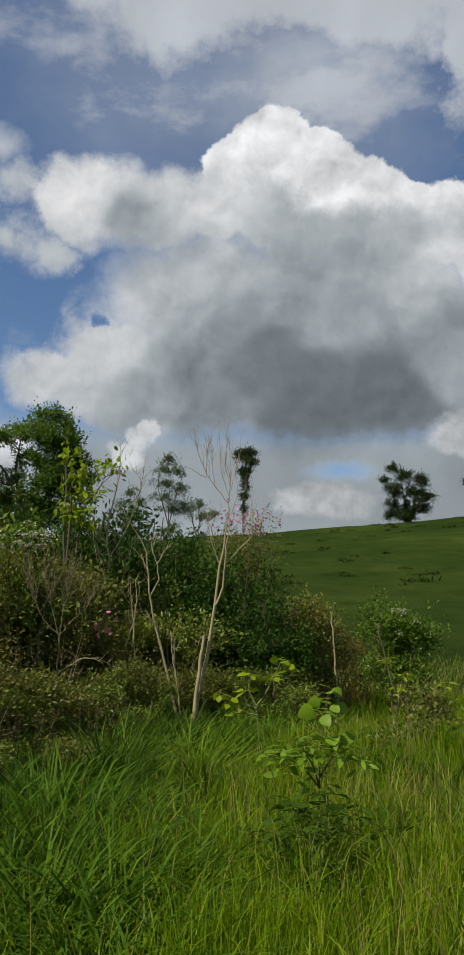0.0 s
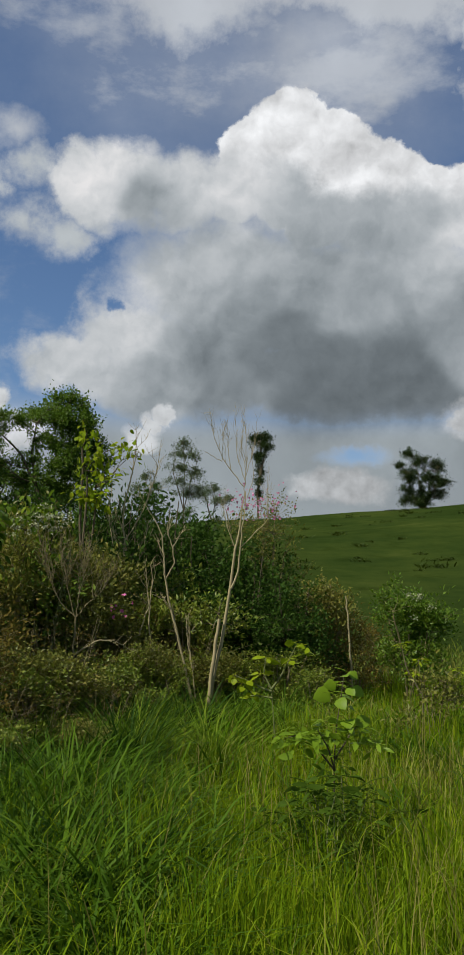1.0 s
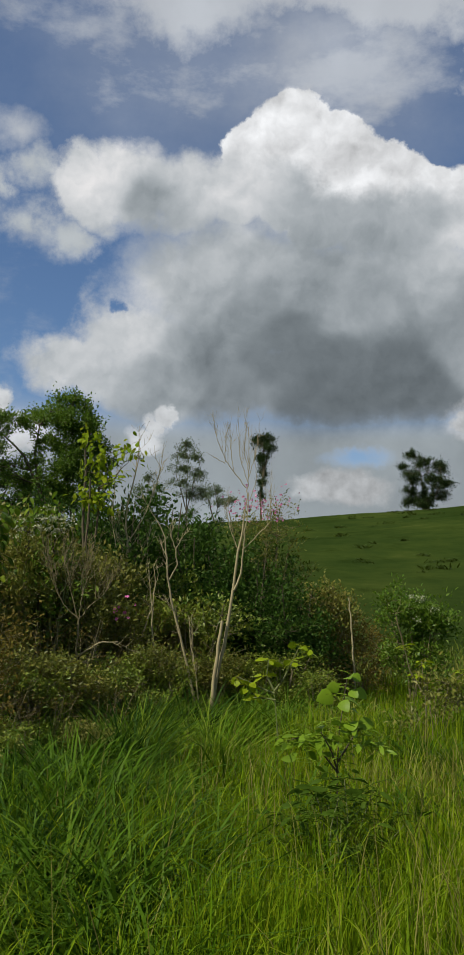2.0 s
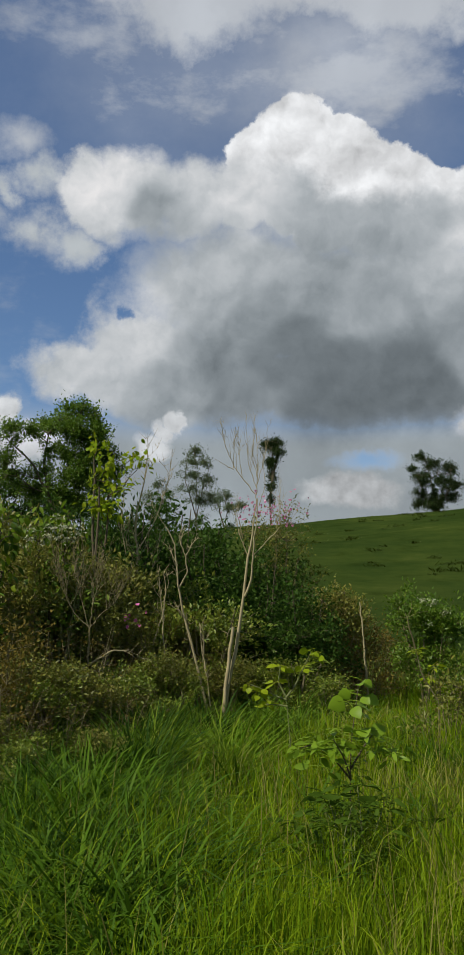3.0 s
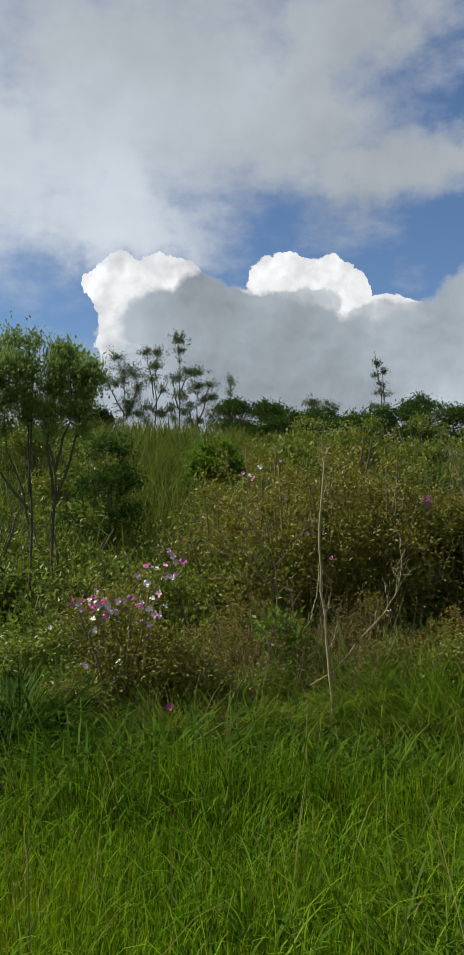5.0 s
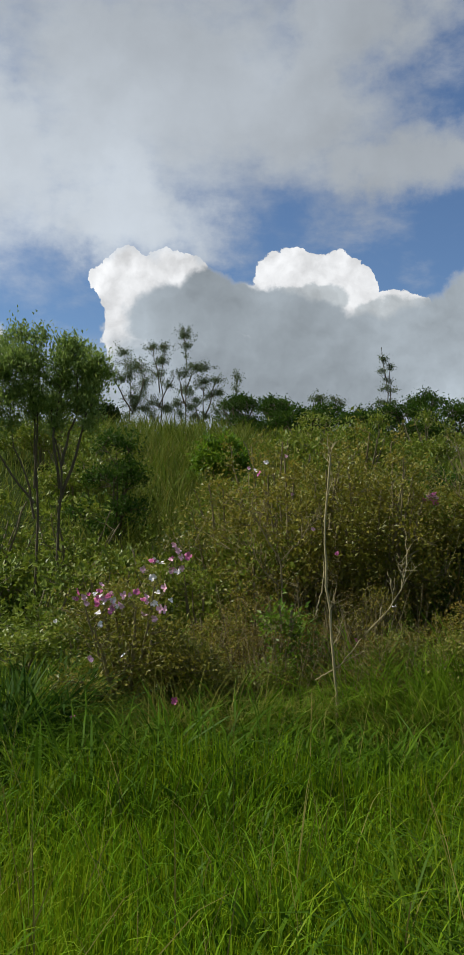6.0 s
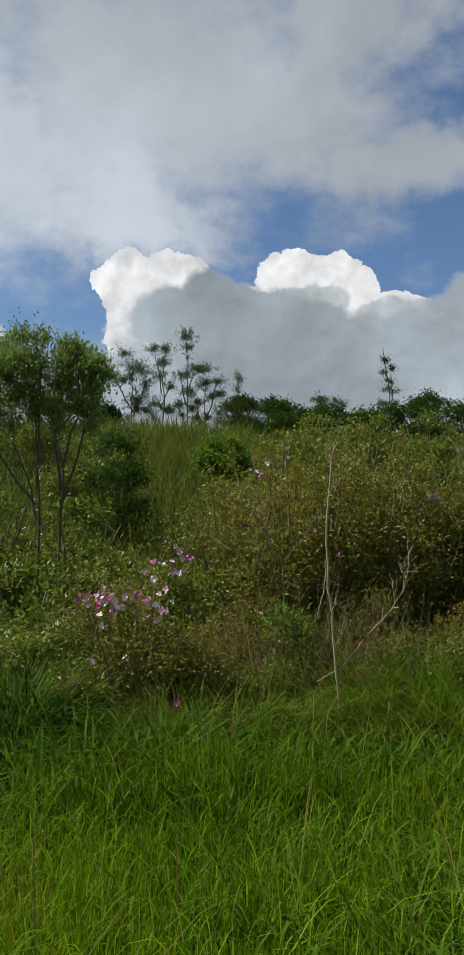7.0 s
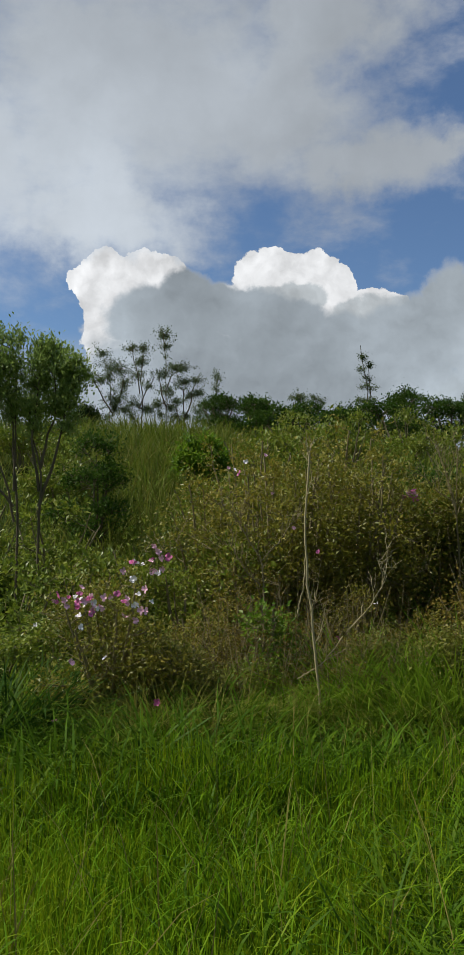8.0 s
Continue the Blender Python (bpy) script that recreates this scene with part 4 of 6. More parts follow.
# darker bushes and small trees that make the skyline of the bank
k = shrub("bush", "dark round bush on the crest of the bank", 34.4, 39.0, 8.1, 3.4, 61, "bushes on the crest", stems=5, tips=290, per_tip=14, leaf=(0.145, 0.07), scatter=0.14, green=M_DARK, wood=M_BARK_DARK, stem_r=(0.06, 0.02), twig_r=0.01)
k2 = shrub("bush", "dark shaggy bush on the crest of the bank", 31.0, 40.0, 8.1, 3.0, 62, "bushes on the crest", stems=5, tips=240, per_tip=14, leaf=(0.155, 0.07), scatter=0.13, green=M_DARK, wood=M_BARK_DARK, stem_r=(0.06, 0.02), twig_r=0.01, n=5)
for q, a, d, size, turn, tall in ((k, 32.6, 38.0, 0.85, 60, 0.9), (k2, 28.2, 41.0, 0.8, 120, 1.2), (k, 24.6, 42.0, 0.9, 200, 1.25), (k, 36.6, 33.0, 0.7, 20, 1.0), (k2, 23.6, 44.0, 1.0, 260, 0.85), (k, 29.0, 34.0, 0.7, 20, 0.75), (k2, 35.9, 38.0, 0.7, 45, 0.8),
                                  (k, 25.6, 34.0, 0.8, 90, 0.9), (k, 21.6, 40.0, 1.1, 150, 0.85), (k2, 19.4, 42.0, 1.1, 220, 0.95), (k, 17.0, 38.0, 1.0, 290, 1.1), (k2, 14.6, 38.0, 1.0, 340, 1.1), (k, 12.0, 40.0, 1.0, 30, 1.1), (k2, 37.2, 40.0, 0.6, 10, 0.7), (k, 27.0, 39.0, 0.6, 70, 1.1), (k2, 24.6, 38.0, 0.55, 160, 1.1), (k2, 33.8, 31.0, 0.6, 80, 0.8)):
    again(q, a, d, size, turn, tall)


# leafless brush between the bushes
bb = shrub("brush", "bare brown brush with a few withered leaves", 8.0, 11.0, 1.7, 1.3, 66, "bare brush", stems=14, tips=170, per_tip=4, leaf=(0.035, 0.018), scatter=0.04, green=M_RUST, wood=M_TWIG, low=0.35, stem_r=(0.011, 0.003), twig_r=0.0022, category="shrub")
for a, d, size, turn, tall in ((4.2, 11.2, 0.8, 40, 0.9), (11.6, 9.2, 0.95, 100, 1.0), (14.4, 9.0, 0.9, 170, 1.0), (17.2, 8.6, 0.9, 230, 1.0), (19.9, 8.3, 0.9, 300, 1.05), (25.4, 8.3, 0.8, 80, 1.0), (33.8, 8.0, 0.8, 210, 1.0), (2.6, 11.5, 0.7, 60, 0.8),
                              (-6.0, 12.8, 0.8, 120, 0.8), (6.0, 11.4, 0.7, 190, 0.9), (41.8, 6.9, 0.7, 15, 0.7), (20.4, 7.0, 0.7, 335, 0.7), (28.0, 7.6, 0.8, 140, 1.0), (31.6, 7.9, 0.9, 250, 1.05), (36.0, 7.6, 0.8, 310, 1.0), (38.6, 7.2, 0.7, 20, 0.9), (9.4, 8.4, 0.7, 44, 0.8), (13.0, 7.6, 0.7, 88, 0.8), (16.0, 7.4, 0.75, 132, 0.85), (18.6, 6.8, 0.7, 176, 0.9), (29.2, 6.8, 0.7, 64, 0.9), (33.0, 6.8, 0.7, 108, 0.9), (31.4, 7.1, 0.75, 152, 0.9), (35.0, 6.9, 0.7, 196, 0.9), (26.6, 6.9, 0.7, 240, 0.9)):
    again(bb, a, d, size, turn, tall)


# ---- trees ----
def seen_tree(name, label, d, trunks, clumps, seed, tips, per_tip, leaf, scatter, green=M_GUM, wood=M_BARK_DARK, stem_r=(0.05, 0.015), twig_r=0.006, limbs=24, droop=0.0, upright=0.25, shell=0.2, group="", deep=0.8, sides=6, wob=0.05, swell=1.3):
    """A tree d metres off: trunks of four (azimuth, elevation) each, clumps of (azimuth, elevation, half width, half height), all in degrees."""
    rs = np.random.default_rng(seed)
    p = spot(trunks[0][0][0], d)
    f = np.array(p)
    lines = []
    for ln in trunks:
        pts = np.array([aim(a, e, d) for a, e in ln]) - f
        if ln is trunks[0]:
            pts[0] = (0, 0, -0.1)
        pts[1:, :2] += rs.normal(0, 0.02, (3, 2)) * d * 0.1
        lines.append(pts)
    rows = []
    for a, e, ra, re in clumps:
        rx, rz = d * math.radians(ra) * swell, d * math.radians(re) * swell
        c = aim(a, e, d + rs.normal(0, rx * 0.5)) - f
        rows.append((c[0], c[1], c[2], rx, rx * deep, rz))
    return plant(name, label, "tree", p, lines, rows, limbs=limbs, tips=tips, per_tip=per_tip, leaf=leaf, scatter=scatter, green=green, wood=wood, stem_r=stem_r, twig_r=twig_r, seed=seed, droop=droop, upright=upright, shell=shell, group=group, sides=sides, wob=wob, flat=False)


seen_tree("tree", "spreading tree with dense green umbrella crown behind the thicket", 22.0,
          [[(13.0, -2), (13.0, 5), (12.7, 8.5), (12.3, 11.8)], [(13.0, 3), (13.8, 7), (15.0, 9.3), (16.8, 10.8)], [(13.0, 4), (12.3, 7.5), (11.5, 9.5), (10.8, 11.3)], [(13.2, 4), (14.0, 7.5), (14.2, 9.5), (13.9, 11.2)]],
          [(12.22, 12.7, 1.4, 0.7), (10.95, 12.2, 0.8, 0.75), (13.9, 11.65, 1.3, 0.62), (12.6, 11.6, 1.5, 0.75), (16.3, 11.4, 1.05, 0.6), (17.65, 10.2, 0.95, 0.7), (15.0, 11.3, 0.95, 0.55), (10.8, 11.2, 0.95, 0.75), (11.2, 10.1, 0.95, 0.8), (14.6, 7.4, 1.5, 0.8), (11.3, 8.5, 1.1, 0.7), (16.6, 8.3, 1.2, 0.75), (9.6, 8.6, 0.7, 0.5),
           (10.2, 9.7, 1.1, 0.9), (13.2, 10.1, 1.1, 0.7), (14.7, 8.7, 1.1, 0.6), (16.5, 9.8, 0.9, 0.4), (12.5, 8.3, 1.7, 0.9), (11.6, 11.2, 1.3, 0.9), (12.2, 9.6, 1.5, 0.9), (10.6, 7.6, 1.3, 0.8), (12.8, 7.0, 1.6, 0.8)], 71, 1500, 18, (0.086, 0.046), 0.085, green=M_CROWN, limbs=44, swell=1.25, stem_r=(0.055, 0.016))

TWIN = "twin trees on the bank"
twin = dict(green=M_TWIN, wood=M_BARK_DARK, stem_r=(0.021, 0.006), twig_r=0.0028, upright=1.1, group=TWIN, limbs=26, swell=1.16, shell=0.0, wob=0.02)
seen_tree("tree", "slender forked tree with upright green sprigs of leaves", 10.6,
          [[(49.9, -8), (49.95, 0.5), (50.0, 6), (50.6, 11)], [(49.95, 1), (50.6, 3.5), (51.6, 6), (52.0, 10)], [(50.0, 3), (49.8, 6), (49.9, 9), (50.1, 12)], [(50.0, 2), (51.4, 3.6), (52.8, 6), (53.6, 9)]],
          [(51.2, 12.8, 0.8, 0.65), (50.0, 12.7, 0.8, 0.8), (52.3, 12.2, 0.9, 0.6), (51.4, 11.4, 1.3, 1.2), (52.4, 10.4, 1.4, 1.3), (50.2, 10.9, 1.2, 1.0), (50.8, 9.2, 1.7, 1.0), (53.4, 11.0, 1.2, 1.3), (54.0, 9.2, 1.2, 1.2), (52.6, 8.2, 1.5, 0.8), (50.2, 8.2, 1.0, 0.6), (51.8, 7.0, 0.8, 0.5), (53.4, 6.8, 0.9, 0.6), (49.6, 7.0, 0.5, 0.4)],
          81, 640, 19, (0.054, 0.024), 0.08, **twin)
seen_tree("tree", "slender forked tree with upright green sprigs of leaves", 10.4,
          [[(48.6, -8), (48.5, 1), (48.3, 4.5), (49.0, 8)], [(48.3, 4.5), (47.8, 6.5), (47.4, 8), (47.4, 11.5)], [(48.4, 3), (48.9, 6), (48.6, 9), (48.4, 11)], [(48.4, 2), (47.3, 5), (46.8, 7), (46.4, 10)]],
          [(48.3, 12.3, 0.9, 0.6), (47.2, 11.9, 0.9, 0.6), (46.2, 11.4, 0.8, 0.55), (48.2, 11.2, 1.3, 0.9), (46.6, 10.5, 1.2, 0.8), (48.4, 9.8, 1.3, 0.9), (46.6, 9.4, 1.0, 0.8), (48.9, 8.5, 1.1, 0.8), (47.3, 8.5, 1.2, 0.75), (46.3, 8.3, 0.7, 0.5), (46.6, 7.3, 0.6, 0.45), (48.8, 7.2, 0.7, 0.45), (45.6, 10.6, 0.6, 0.5)],
          82, 560, 19, (0.054, 0.024), 0.08, **twin)

# small dark tree and light green bush on the bank
p = spot(44.7, 14.0)
h = 3.35 - p.z
plant("tree", "small dark shrubby tree on the bank", "tree", p, several_stems(np.random.default_rng(5), 4, h, 0.7), [(0, 0, h * 0.85, 0.42, 0.4, h * 0.16), (-0.35, 0, h * 0.6, 0.4, 0.4, 0.35), (0.35, 0, h * 0.62, 0.4, 0.4, 0.35), (-0.75, 0, h * 0.38, 0.4, 0.4, 0.3), (0.25, 0, h * 0.36, 0.45, 0.4, 0.35), (-0.25, 0, h * 0.22, 0.5, 0.4, 0.32)],
      tips=280, per_tip=18, leaf=(0.068, 0.036), scatter=0.08, green=M_DARK, wood=M_BARK_DARK, stem_r=(0.03, 0.01), seed=91)
shrub("bush", "light green upright bush on the bank", 37.7, 17.5, 3.75, 1.35, 95, stems=6, tips=200, per_tip=20, leaf=(0.13, 0.055), scatter=0.08, green=M_FRESH, wood=M_BARK, n=5, low=0.35)

GUMS = "row of gum trees on the crest"


def gum(label, d, trunks, clumps, seed, tips, group=""):
    a, e = trunks[0][1]
    clumps = [(p, q, ra * 1.2, re * 0.8) for p, q, ra, re in clumps] + [(a - 0.35, e + 0.1, 0.5, 0.4), (a + 0.35, e - 0.3, 0.5, 0.4)]
    seen_tree("gum_tree", label, d, trunks, clumps, seed, int(tips * 2.1), 18, (0.0033 * d ** 0.9, 0.0014 * d ** 0.9), 0.0024 * d, stem_r=(0.0009 * d, 0.0003 * d), twig_r=0.00013 * d, limbs=30, droop=0.45, shell=0.0, group=group)


gum("tall thin gum tree with loose sparse foliage", 62.0, [[(43.7, 2), (43.8, 8.3), (43.9, 10), (44.4, 12.0)], [(43.8, 8.0), (43.5, 9.2), (43.2, 10), (43.0, 10.6)], [(43.8, 8.2), (44.3, 9.3), (44.8, 10.2), (45.2, 10.8)]],
    [(44.5, 12.1, 0.6, 0.45), (43.85, 11.1, 1.0, 0.75), (44.4, 10.4, 0.6, 0.45), (43.0, 10.1, 0.65, 0.85), (45.2, 10.5, 0.35, 0.35), (43.6, 9.1, 0.85, 0.8), (42.8, 8.3, 0.6, 0.55)], 101, 190, GUMS)
gum("tall thin gum tree with flat leaf sprays", 62.0, [[(42.0, 2), (42.0, 8.3), (41.9, 10.5), (41.7, 12.6)], [(41.95, 9.5), (42.2, 11.0), (42.4, 11.8), (42.5, 12.5)], [(42.0, 8.5), (41.5, 9.6), (41.2, 10.2), (40.9, 10.6)]],
    [(42.5, 12.5, 0.5, 0.35), (41.7, 12.4, 0.55, 0.55), (42.0, 11.6, 0.7, 0.35), (42.05, 10.75, 0.75, 0.45), (41.4, 10.1, 0.5, 0.25), (42.5, 8.9, 0.5, 0.55), (41.3, 8.5, 0.5, 0.45)], 102, 130, GUMS)
gum("tallest gum tree with a bare pole and small round top", 63.0, [[(40.2, 2), (40.15, 8.5), (40.2, 11), (40.4, 13.7)], [(40.15, 9.8), (39.8, 10.6), (39.4, 11.0), (38.9, 11.3)], [(40.15, 8.6), (40.5, 9.4), (40.6, 10.0), (40.7, 10.7)]],
    [(40.4, 13.4, 0.6, 0.55), (40.2, 12.55, 0.5, 0.45), (39.7, 11.25, 1.0, 0.3), (40.5, 10.8, 0.55, 0.35), (38.9, 11.2, 0.55, 0.25), (40.05, 9.7, 0.65, 0.55), (40.8, 8.75, 0.55, 0.55)], 103, 150, GUMS)
gum("many-stemmed lacy gum tree", 62.0, [[(39.2, 2), (39.1, 7.8), (39.0, 9.2), (39.0, 10.5)], [(39.1, 7.6), (38.7, 8.8), (38.4, 9.8), (38.1, 10.6)], [(39.1, 7.4), (39.5, 8.2), (39.6, 8.8), (39.7, 9.4)]],
    [(39.1, 10.3, 0.8, 0.45), (38.2, 10.4, 0.6, 0.38), (38.65, 9.5, 0.7, 0.45), (38.0, 9.6, 0.5, 0.45), (39.45, 9.0, 0.6, 0.55), (39.6, 8.0, 0.7, 0.5)], 104, 120, GUMS)
gum("low leaning gum tree with a ball-shaped tuft", 61.0, [[(37.4, 2), (37.3, 7.8), (37.0, 9.2), (36.7, 10.8)], [(37.3, 7.6), (37.5, 8.2), (37.7, 8.5), (38.0, 8.7)], [(37.3, 7.5), (36.9, 8.0), (36.5, 8.2), (36.2, 8.2)]],
    [(36.7, 10.6, 0.38, 0.5), (36.9, 9.9, 0.28, 0.25), (37.45, 8.7, 0.8, 0.5), (36.85, 8.2, 0.8, 0.5), (38.05, 8.3, 0.5, 0.45), (36.25, 7.8, 0.6, 0.45)], 105, 140, GUMS)
gum("lone spindly tree with small tiers of leaves", 55.0, [[(26.9, 2), (26.8, 7.5), (26.8, 9.8), (27.2, 12.5)], [(26.8, 8.0), (26.65, 9.3), (26.55, 10.4), (26.5, 11.4)]],
    [(27.25, 12.55, 0.17, 0.08), (27.05, 11.8, 0.35, 0.22), (26.5, 11.3, 0.33, 0.12), (27.1, 11.0, 0.3, 0.12), (26.7, 10.4, 0.33, 0.12), (26.9, 9.9, 0.42, 0.12), (26.3, 9.7, 0.3, 0.1), (27.15, 9.0, 0.5, 0.2), (26.5, 8.9, 0.42, 0.2), (26.7, 8.5, 0.7, 0.25)], 106, 120)
gum("lacy thin tree behind the thicket", 32.0, [[(4.3, -1), (4.25, 5.5), (4.2, 7.8), (4.2, 10.2)], [(4.25, 5.6), (3.9, 7.0), (3.6, 8.2), (3.4, 9.4)], [(4.25, 5.8), (4.6, 7.2), (4.8, 8.3), (4.9, 9.3)]],
    [(4.15, 10.2, 0.65, 0.42), (4.6, 9.5, 0.75, 0.42), (3.7, 9.4, 0.65, 0.42), (4.45, 8.6, 0.85, 0.5), (3.4, 8.3, 0.55, 0.42), (4.55, 7.7, 0.85, 0.5), (3.85, 6.9, 1.0, 0.5), (3.4, 7.3, 0.65, 0.32)], 107, 190)
gum("small lacy tree above the crest bushes", 42.0, [[(31.0, 2), (31.0, 7.0), (31.1, 8.2), (31.3, 9.4)], [(31.0, 6.8), (30.7, 8.0), (30.4, 8.7), (30.1, 9.2)]],
    [(31.3, 9.3, 0.75, 0.42), (30.3, 9.2, 0.65, 0.25), (30.75, 8.6, 0.75, 0.35), (29.8, 8.8, 0.35, 0.25), (31.65, 8.2, 0.9, 0.5)], 108, 110)
gum("sparse small tree behind the thicket", 34.0, [[(7.0, -1), (7.0, 5.0), (6.9, 6.5), (6.8, 8.2)], [(7.0, 5.0), (6.6, 6.2), (6.3, 6.8), (6.1, 7.4)]], [(6.8, 8.0, 0.5, 0.4), (6.2, 7.3, 0.6, 0.4), (7.3, 7.2, 0.6, 0.4), (6.8, 6.4, 0.9, 0.5)], 109, 90)
gum("sparse small tree behind the thicket", 36.0, [[(2.3, -1), (2.3, 5.0), (2.3, 6.2), (2.2, 7.4)], [(2.3, 5.0), (2.7, 6.0), (2.9, 6.5), (3.1, 7.0)]], [(2.2, 7.2, 0.5, 0.4), (2.9, 6.9, 0.5, 0.35), (2.0, 6.4, 0.7, 0.5), (1.3, 6.6, 0.5, 0.4)], 110, 80)

hill = dict(green=M_HILL, stem_r=(0.26, 0.06), twig_r=0.03, limbs=34, shell=0.2, swell=1.02)
seen_tree("tree", "broad dark tree standing alone on the hilltop", 150.0, [[(-11.6, 4), (-11.6, 6.6), (-11.4, 7.6), (-10.9, 9.3)], [(-11.7, 5.9), (-12.1, 6.8), (-12.4, 7.6), (-12.7, 8.5)], [(-11.5, 5.9), (-11.0, 6.8), (-10.7, 7.6), (-10.4, 8.5)]],
          [(-10.75, 9.45, 0.66, 0.33), (-11.5, 8.9, 0.94, 0.47), (-12.6, 8.6, 0.76, 0.5), (-10.2, 8.7, 0.47, 0.23), (-10.8, 8.0, 0.94, 0.7), (-12.15, 7.75, 1.06, 0.65), (-13.15, 7.55, 0.6, 0.28), (-10.6, 7.0, 0.7, 0.65), (-11.7, 6.75, 1.18, 0.58),
           (-12.9, 6.8, 0.52, 0.47), (-10.35, 6.3, 0.52, 0.35), (-11.45, 6.25, 0.94, 0.33)], 121, 950, 16, (0.34, 0.15), 0.30, **hill)
seen_tree("tree", "narrow dark tree on a tall stem beyond the thicket", 130.0, [[(-0.9, 2), (-0.9, 6.5), (-0.9, 8.5), (-1.0, 10.6)], [(-0.9, 8.0), (-1.1, 9.0), (-1.3, 9.6), (-1.4, 10.2)]],
          [(-1.0, 10.6, 0.9, 0.4), (-0.55, 10.5, 0.5, 0.35), (-1.35, 10.05, 0.6, 0.35), (-0.9, 9.35, 0.6, 0.5), (-0.9, 8.55, 0.4, 0.5), (-0.8, 7.75, 0.36, 0.45), (-0.85, 6.9, 0.3, 0.35)], 122, 420, 16, (0.30, 0.13), 0.28, **hill)
seen_tree("tree", "dark tree on the hill with drooping side branches", 145.0, [[(-16.7, 4), (-16.7, 6.6), (-16.6, 7.6), (-16.6, 8.6)], [(-16.7, 6.5), (-16.2, 7.4), (-15.8, 7.9), (-15.4, 8.4)]],
          [(-16.6, 8.6, 1.0, 0.5), (-15.6, 8.3, 0.5, 0.25), (-15.9, 7.3, 0.6, 0.4), (-17.3, 7.6, 0.9, 0.6), (-16.6, 6.8, 1.0, 0.5)], 123, 300, 20, (0.42, 0.2), 0.26, **hill)
seen_tree("tree", "round dark tree far behind the crest", 85.0, [[(20.1, 3), (20.1, 6.8), (20.1, 8.0), (20.2, 8.9)], [(20.1, 6.8), (19.7, 7.6), (19.5, 8.0), (19.4, 8.4)]], [(20.2, 8.95, 0.5, 0.35), (19.5, 8.4, 0.55, 0.4), (20.7, 8.3, 0.6, 0.4), (20.1, 7.7, 1.0, 0.5)], 124, 200, 18, (0.3, 0.14), 0.18, **hill)
seen_tree("tree", "round dark tree far behind the crest", 60.0, [[(45.6, 3), (45.6, 7.0), (45.6, 7.8), (45.5, 8.4)], [(45.6, 7.0), (45.2, 7.5), (45.0, 7.8), (44.8, 8.0)]], [(45.5, 8.3, 0.7, 0.4), (44.9, 7.9, 0.6, 0.35), (46.2, 7.9, 0.6, 0.4), (45.5, 7.4, 1.0, 0.4)], 125, 200, 18, (0.22, 0.1), 0.14, **hill)


# ---- the big-leaved trees ----
def big_leaf(label, a, d, top, w, seed, tips, clumps, group="big-leaved trees", green=M_LIME):
    p = spot(a, d)
    h = top - p.z
    rs = np.random.default_rng(seed)
    return plant("tree", label, "tree", p, several_stems(rs, 3, h, w * 0.8), [(x, y, z * h, rx, rx, rz) for x, y, z, rx, rz in clumps], limbs=10, tips=tips, per_tip=12, leaf=(0.10, 0.055), scatter=0.11, green=green, wood=M_BARK_DARK,
                 stem_r=(0.03, 0.012), twig_r=0.006, seed=seed, droop=1.5, broad=True, group=group)


big_leaf("young tree with big drooping yellow-green leaves", 11.0, 11.8, 3.95, 0.9, 131, 26, [(0.05, 0, 0.95, 0.13, 0.15), (0.12, 0, 0.86, 0.17, 0.15), (0.58, 0.1, 0.90, 0.2, 0.13), (0.36, 0, 0.80, 0.18, 0.14), (0.1, 0, 0.74, 0.2, 0.16)])
big_leaf("young tree with big drooping yellow-green leaves", 18.9, 9.0, 2.78, 0.9, 132, 52, [(0.0, 0, 0.94, 0.20, 0.16), (-0.16, 0, 0.82, 0.22, 0.2), (0.18, 0, 0.84, 0.2, 0.16), (0.14, 0, 0.70, 0.22, 0.2), (-0.05, 0, 0.58, 0.22, 0.2)])
big_leaf("young tree with large lime and dull green drooping leaves", 17.4, 9.4, 2.72, 1.0, 133, 24, [(0.0, 0, 0.93, 0.24, 0.14), (0.3, 0, 0.82, 0.24, 0.18), (-0.3, 0, 0.84, 0.22, 0.18), (0.1, 0, 0.70, 0.26, 0.18)], green=M_HANG)
big_leaf("young tree with dull green hanging leaves", 13.8, 10.4, 2.75, 1.1, 134, 24, [(0.0, 0, 0.93, 0.28, 0.14), (0.35, 0, 0.84, 0.24, 0.18), (-0.3, 0, 0.84, 0.24, 0.18), (0.1, 0, 0.70, 0.3, 0.2)], green=M_HANG)


